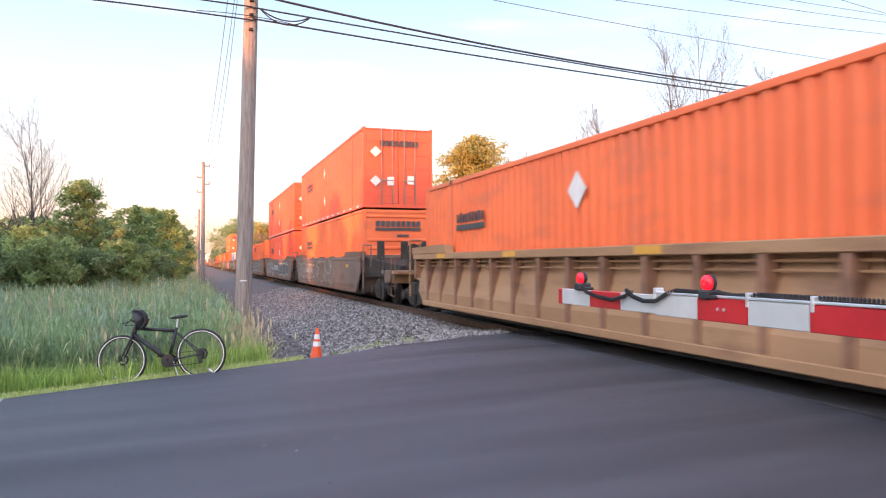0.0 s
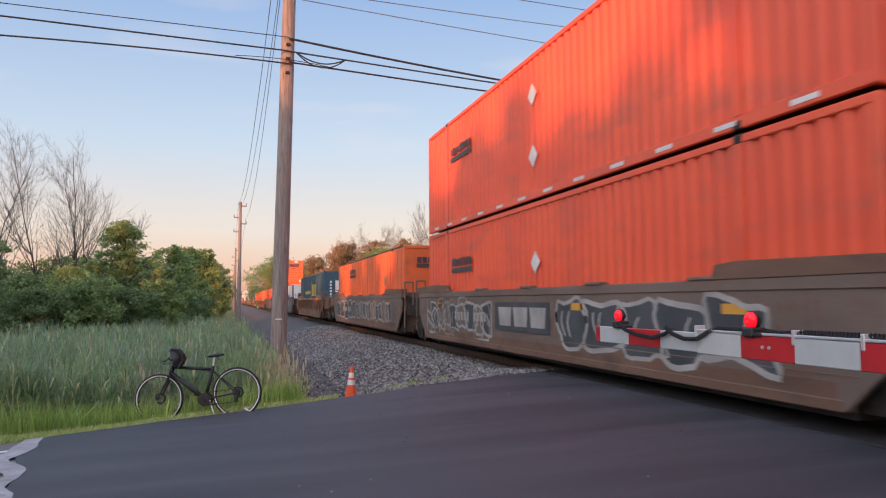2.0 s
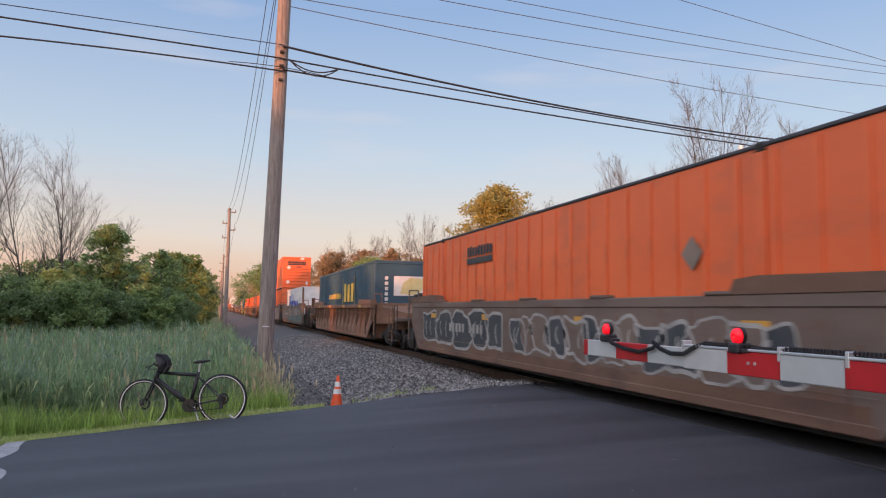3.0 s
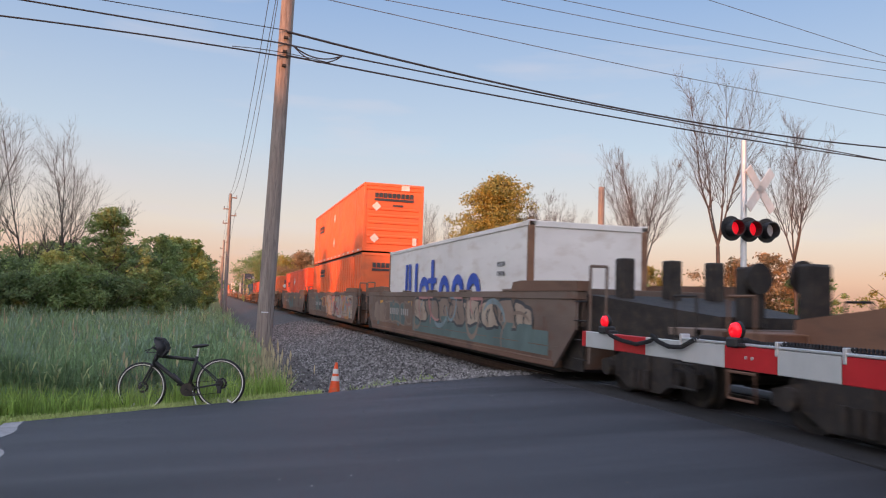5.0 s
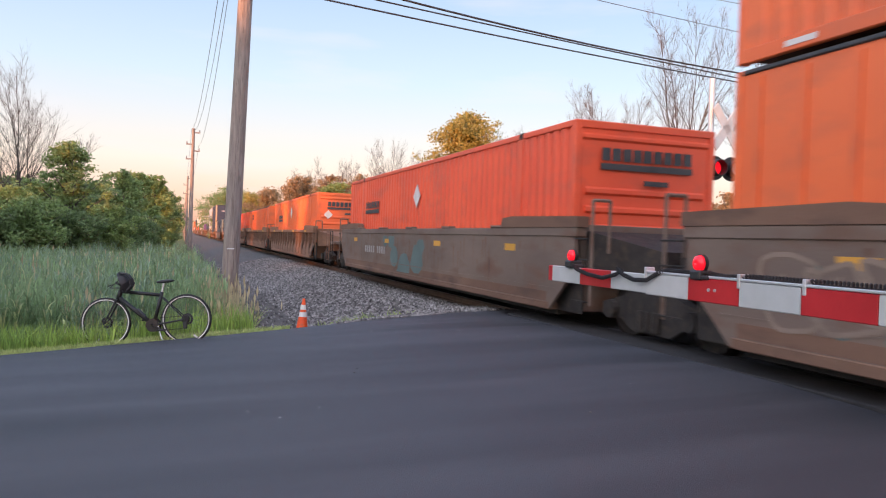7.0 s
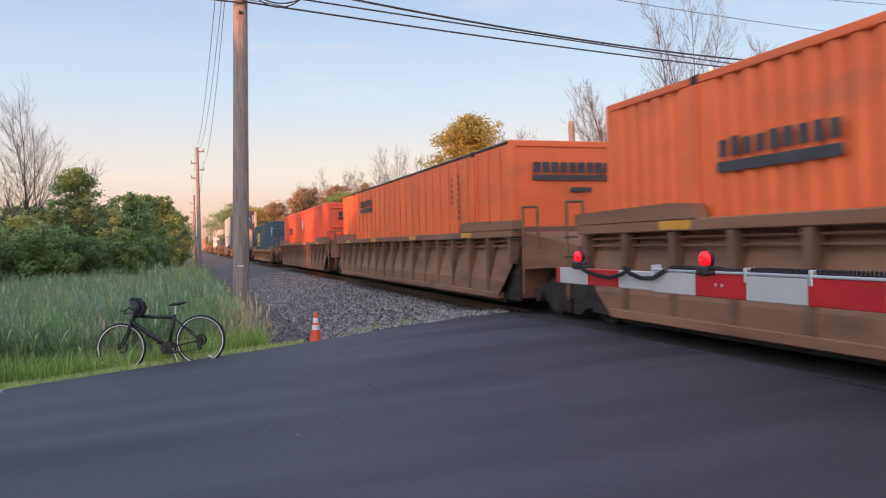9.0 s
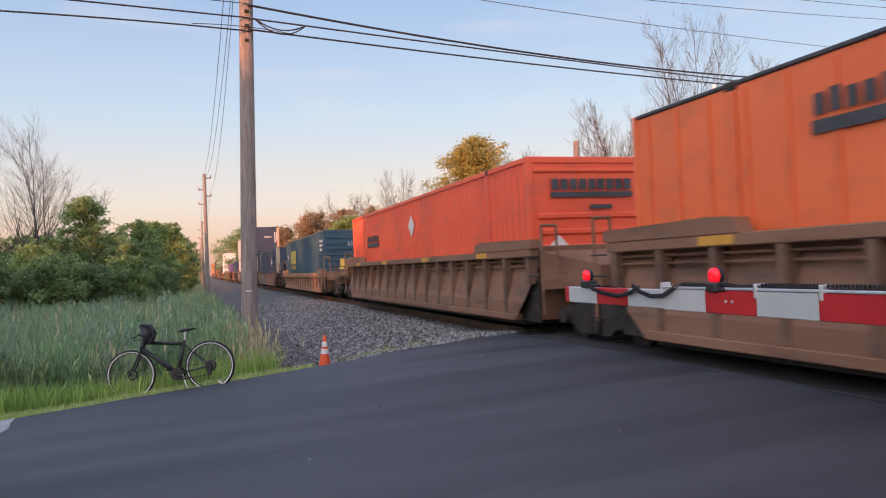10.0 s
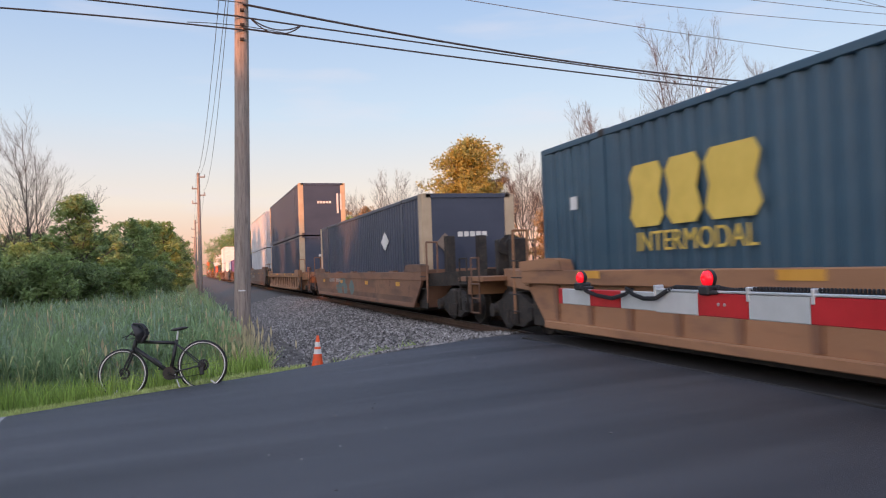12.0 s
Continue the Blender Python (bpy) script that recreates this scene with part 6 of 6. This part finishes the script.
ST_TOP, HEAD_T, HEAD_B = (0.21, 0, 0.345), (-0.335, 0, 0.44), (-0.375, 0, 0.31)
tubes = {"top_tube": (ST_TOP, (-0.33, 0, 0.42), 0.02), "down_tube": (BB, (-0.365, 0, 0.34), 0.025), "seat_tube": (BB, (0.225, 0, 0.39), 0.02), "head_tube": (HEAD_T, HEAD_B, 0.026)}
for nm, (a, c, r) in tubes.items():
    part(nm, Build().rod(a, c, r * 1.2, n=12), BIKE_FRAME, bike, smooth=True)
for sy in (-1, 1):
    part("chain_stay", Build().rod((BB[0], sy * 0.03, BB[2]), (WB, sy * 0.062, 0), 0.011, n=8), BIKE_FRAME, bike)
    part("seat_stay", Build().rod((0.21, sy * 0.02, 0.335), (WB, sy * 0.062, 0), 0.009, n=8), BIKE_FRAME, bike)
    part("fork_blade", Build().rod((-0.385, sy * 0.05, 0.29), (-WB, sy * 0.055, 0), 0.017, 0.011, n=8), BIKE_FRAME, bike)
    part("grip", Build().rod((-0.31, sy * 0.2, 0.53), (-0.27, sy * 0.31, 0.535), 0.016, n=8), BLACK, bike)
    part("brake_lever", Build().rod((-0.33, sy * 0.19, 0.525), (-0.4, sy * 0.27, 0.49), 0.006, n=6), DARK, bike)
    part("crank_arm", Build().rod((BB[0], sy * 0.07, BB[2]), (BB[0] - sy * 0.15, sy * 0.075, BB[2] + sy * 0.07), 0.011, n=8), DARK, bike)
    part("pedal", Build().soft(-0.045, 0.045, -0.045, 0.045, -0.012, 0.012, 0.005), BLACK, bike, at=pose(BB[0] - sy * 0.15, sy * 0.125, BB[2] + sy * 0.07))
part("fork_crown", Build().soft(-0.41, -0.36, -0.062, 0.062, 0.275, 0.315, 0.012), BIKE_FRAME, bike)
part("stem", Build().rod((-0.332, 0, 0.44), (-0.325, 0, 0.5), 0.018, n=10).rod((-0.325, 0, 0.5), (-0.37, 0, 0.53), 0.016, n=10), BLACK, bike)
part("handlebar", Build().tube([(-0.31, -0.2, 0.53), (-0.365, -0.06, 0.53), (-0.365, 0.06, 0.53), (-0.31, 0.2, 0.53)], 0.013, 10), BLACK, bike)
part("seat_post", Build().rod((0.225, 0, 0.38), (0.25, 0, 0.51), 0.013, n=10), ALU, bike, "silver seat post")
sd = Build()
bm = bmesh.new()
bmesh.ops.create_uvsphere(bm, u_segments=14, v_segments=8, radius=1)
for p in bm.verts:
    t = (p.co.x + 1) / 2
    p.co = (0.27 + p.co.x * 0.13, p.co.y * (0.025 + 0.055 * t * t), 0.53 + p.co.z * 0.025 + 0.015 * (t - 0.4))
bm.verts.index_update()
sd.add([p.co[:] for p in bm.verts], [[p.index for p in f.verts] for f in bm.faces])
bm.free()
part("saddle", sd, BLACK, bike, "black padded saddle", smooth=True)
part("chainring", Build().ring((BB[0], 0.055, BB[2]), (0, 1, 0), [(0.06, 0), (0.09, 0), (0.09, 0.004), (0.06, 0.004)], 24).ring((BB[0], -0.055, BB[2]), (0, 1, 0), [(0.02, 0), (0.09, 0), (0.09, 0.004), (0.02, 0.004)], 24), DARK, bike)
part("cassette", Build().rod((WB, -0.06, 0), (WB, -0.035, 0), 0.045, 0.06, 18), DARK, bike)
part("derailleur", Build().soft(WB - 0.03, WB + 0.03, -0.075, -0.05, -0.13, -0.03, 0.01), BLACK, bike)
part("chain", Build().rod((BB[0], -0.055, BB[2] + 0.088), (WB, -0.05, 0.05), 0.005, n=4).rod((BB[0], -0.055, BB[2] - 0.088), (WB, -0.06, -0.12), 0.005, n=4), DARK, bike)
part("kickstand", Build().rod((BB[0] + 0.08, -0.05, -0.08), (BB[0] + 0.2, -0.2, -0.34), 0.008, n=6), ALU, bike)
part("water_bottle_cage", Build().rod((-0.02, 0, 0.06), (-0.12, 0, 0.16), 0.03, n=10), BLACK, bike)

helmet = thing("bicycle_helmet", "black vented cycle helmet hung on the handlebar", "helmet", at=bike.matrix_basis @ pose(-0.29, -0.1, 0.53, 0, 70, 10) @ Matrix.Scale(1.05, 4))
bm = bmesh.new()
bmesh.ops.create_uvsphere(bm, u_segments=20, v_segments=12, radius=1)
bmesh.ops.delete(bm, geom=[p for p in bm.verts if p.co.z < -0.25], context="VERTS")
for p in bm.verts:
    k = 1 - 0.1 * max(0, math.cos(7 * math.atan2(p.co.y, p.co.x))) * (p.co.z > 0.1) * (p.co.z < 0.9)
    p.co = (p.co.x * 0.14 * k, p.co.y * 0.1 * k, p.co.z * 0.12 * k)
bm.verts.index_update()
sd = Build().add([p.co[:] for p in bm.verts], [[p.index for p in f.verts] for f in bm.faces])
bm.free()
part("helmet_shell", sd, BLACK, helmet, smooth=True)
for sy in (-0.06, 0.0, 0.06):
    part("helmet_rib", Build().tube([(-0.13, sy, 0.03), (-0.08, sy * 1.1, 0.11), (0.0, sy * 1.15, 0.135), (0.08, sy * 1.1, 0.11), (0.13, sy, 0.03)], 0.016, 6), BLACK, helmet)
part("chin_strap", Build().tube([(-0.06, 0.09, -0.02), (0.0, 0.05, -0.16), (0.06, -0.09, -0.02)], 0.006, 5), BLACK, helmet)

# pale specks of grit lying on the new asphalt
rg = random.Random(77)
V, Fc = [], []
for _ in range(150):
    s, q = rg.uniform(1, 14), EDGE - rg.uniform(0.1, ROAD_W - 1)
    x, y = RD.x * s + RN.x * q, RD.y * s + RN.y * q
    if abs(x - TX) < 2.3 or s < 2.2:
        continue
    e = min(q - (EDGE - ROAD_W), EDGE - q) / ROAD_W
    z = road_z(x) + 0.05 * smooth01(e * 4) + 0.003
    r = rg.uniform(0.006, 0.018)
    k = len(V)
    for p in OCT:
        V.append((x + p[0] * r * rg.uniform(0.7, 1.3), y + p[1] * r * rg.uniform(0.7, 1.3), z + p[2] * r * 0.5))
    Fc += [tuple(i + k for i in f) for f in OCF]
scatter_mesh("road_grit", V, Fc, STONE, "pale specks of grit on the asphalt", "grit")


def motions():
    for ob in MOVING:
        p = ob.location.copy()
        walk(ob, [(t, pose(p.x, p.y - SPEED * t, p.z)) for t in (0.0, 4.0, 8.0, 12.0)])


motions()
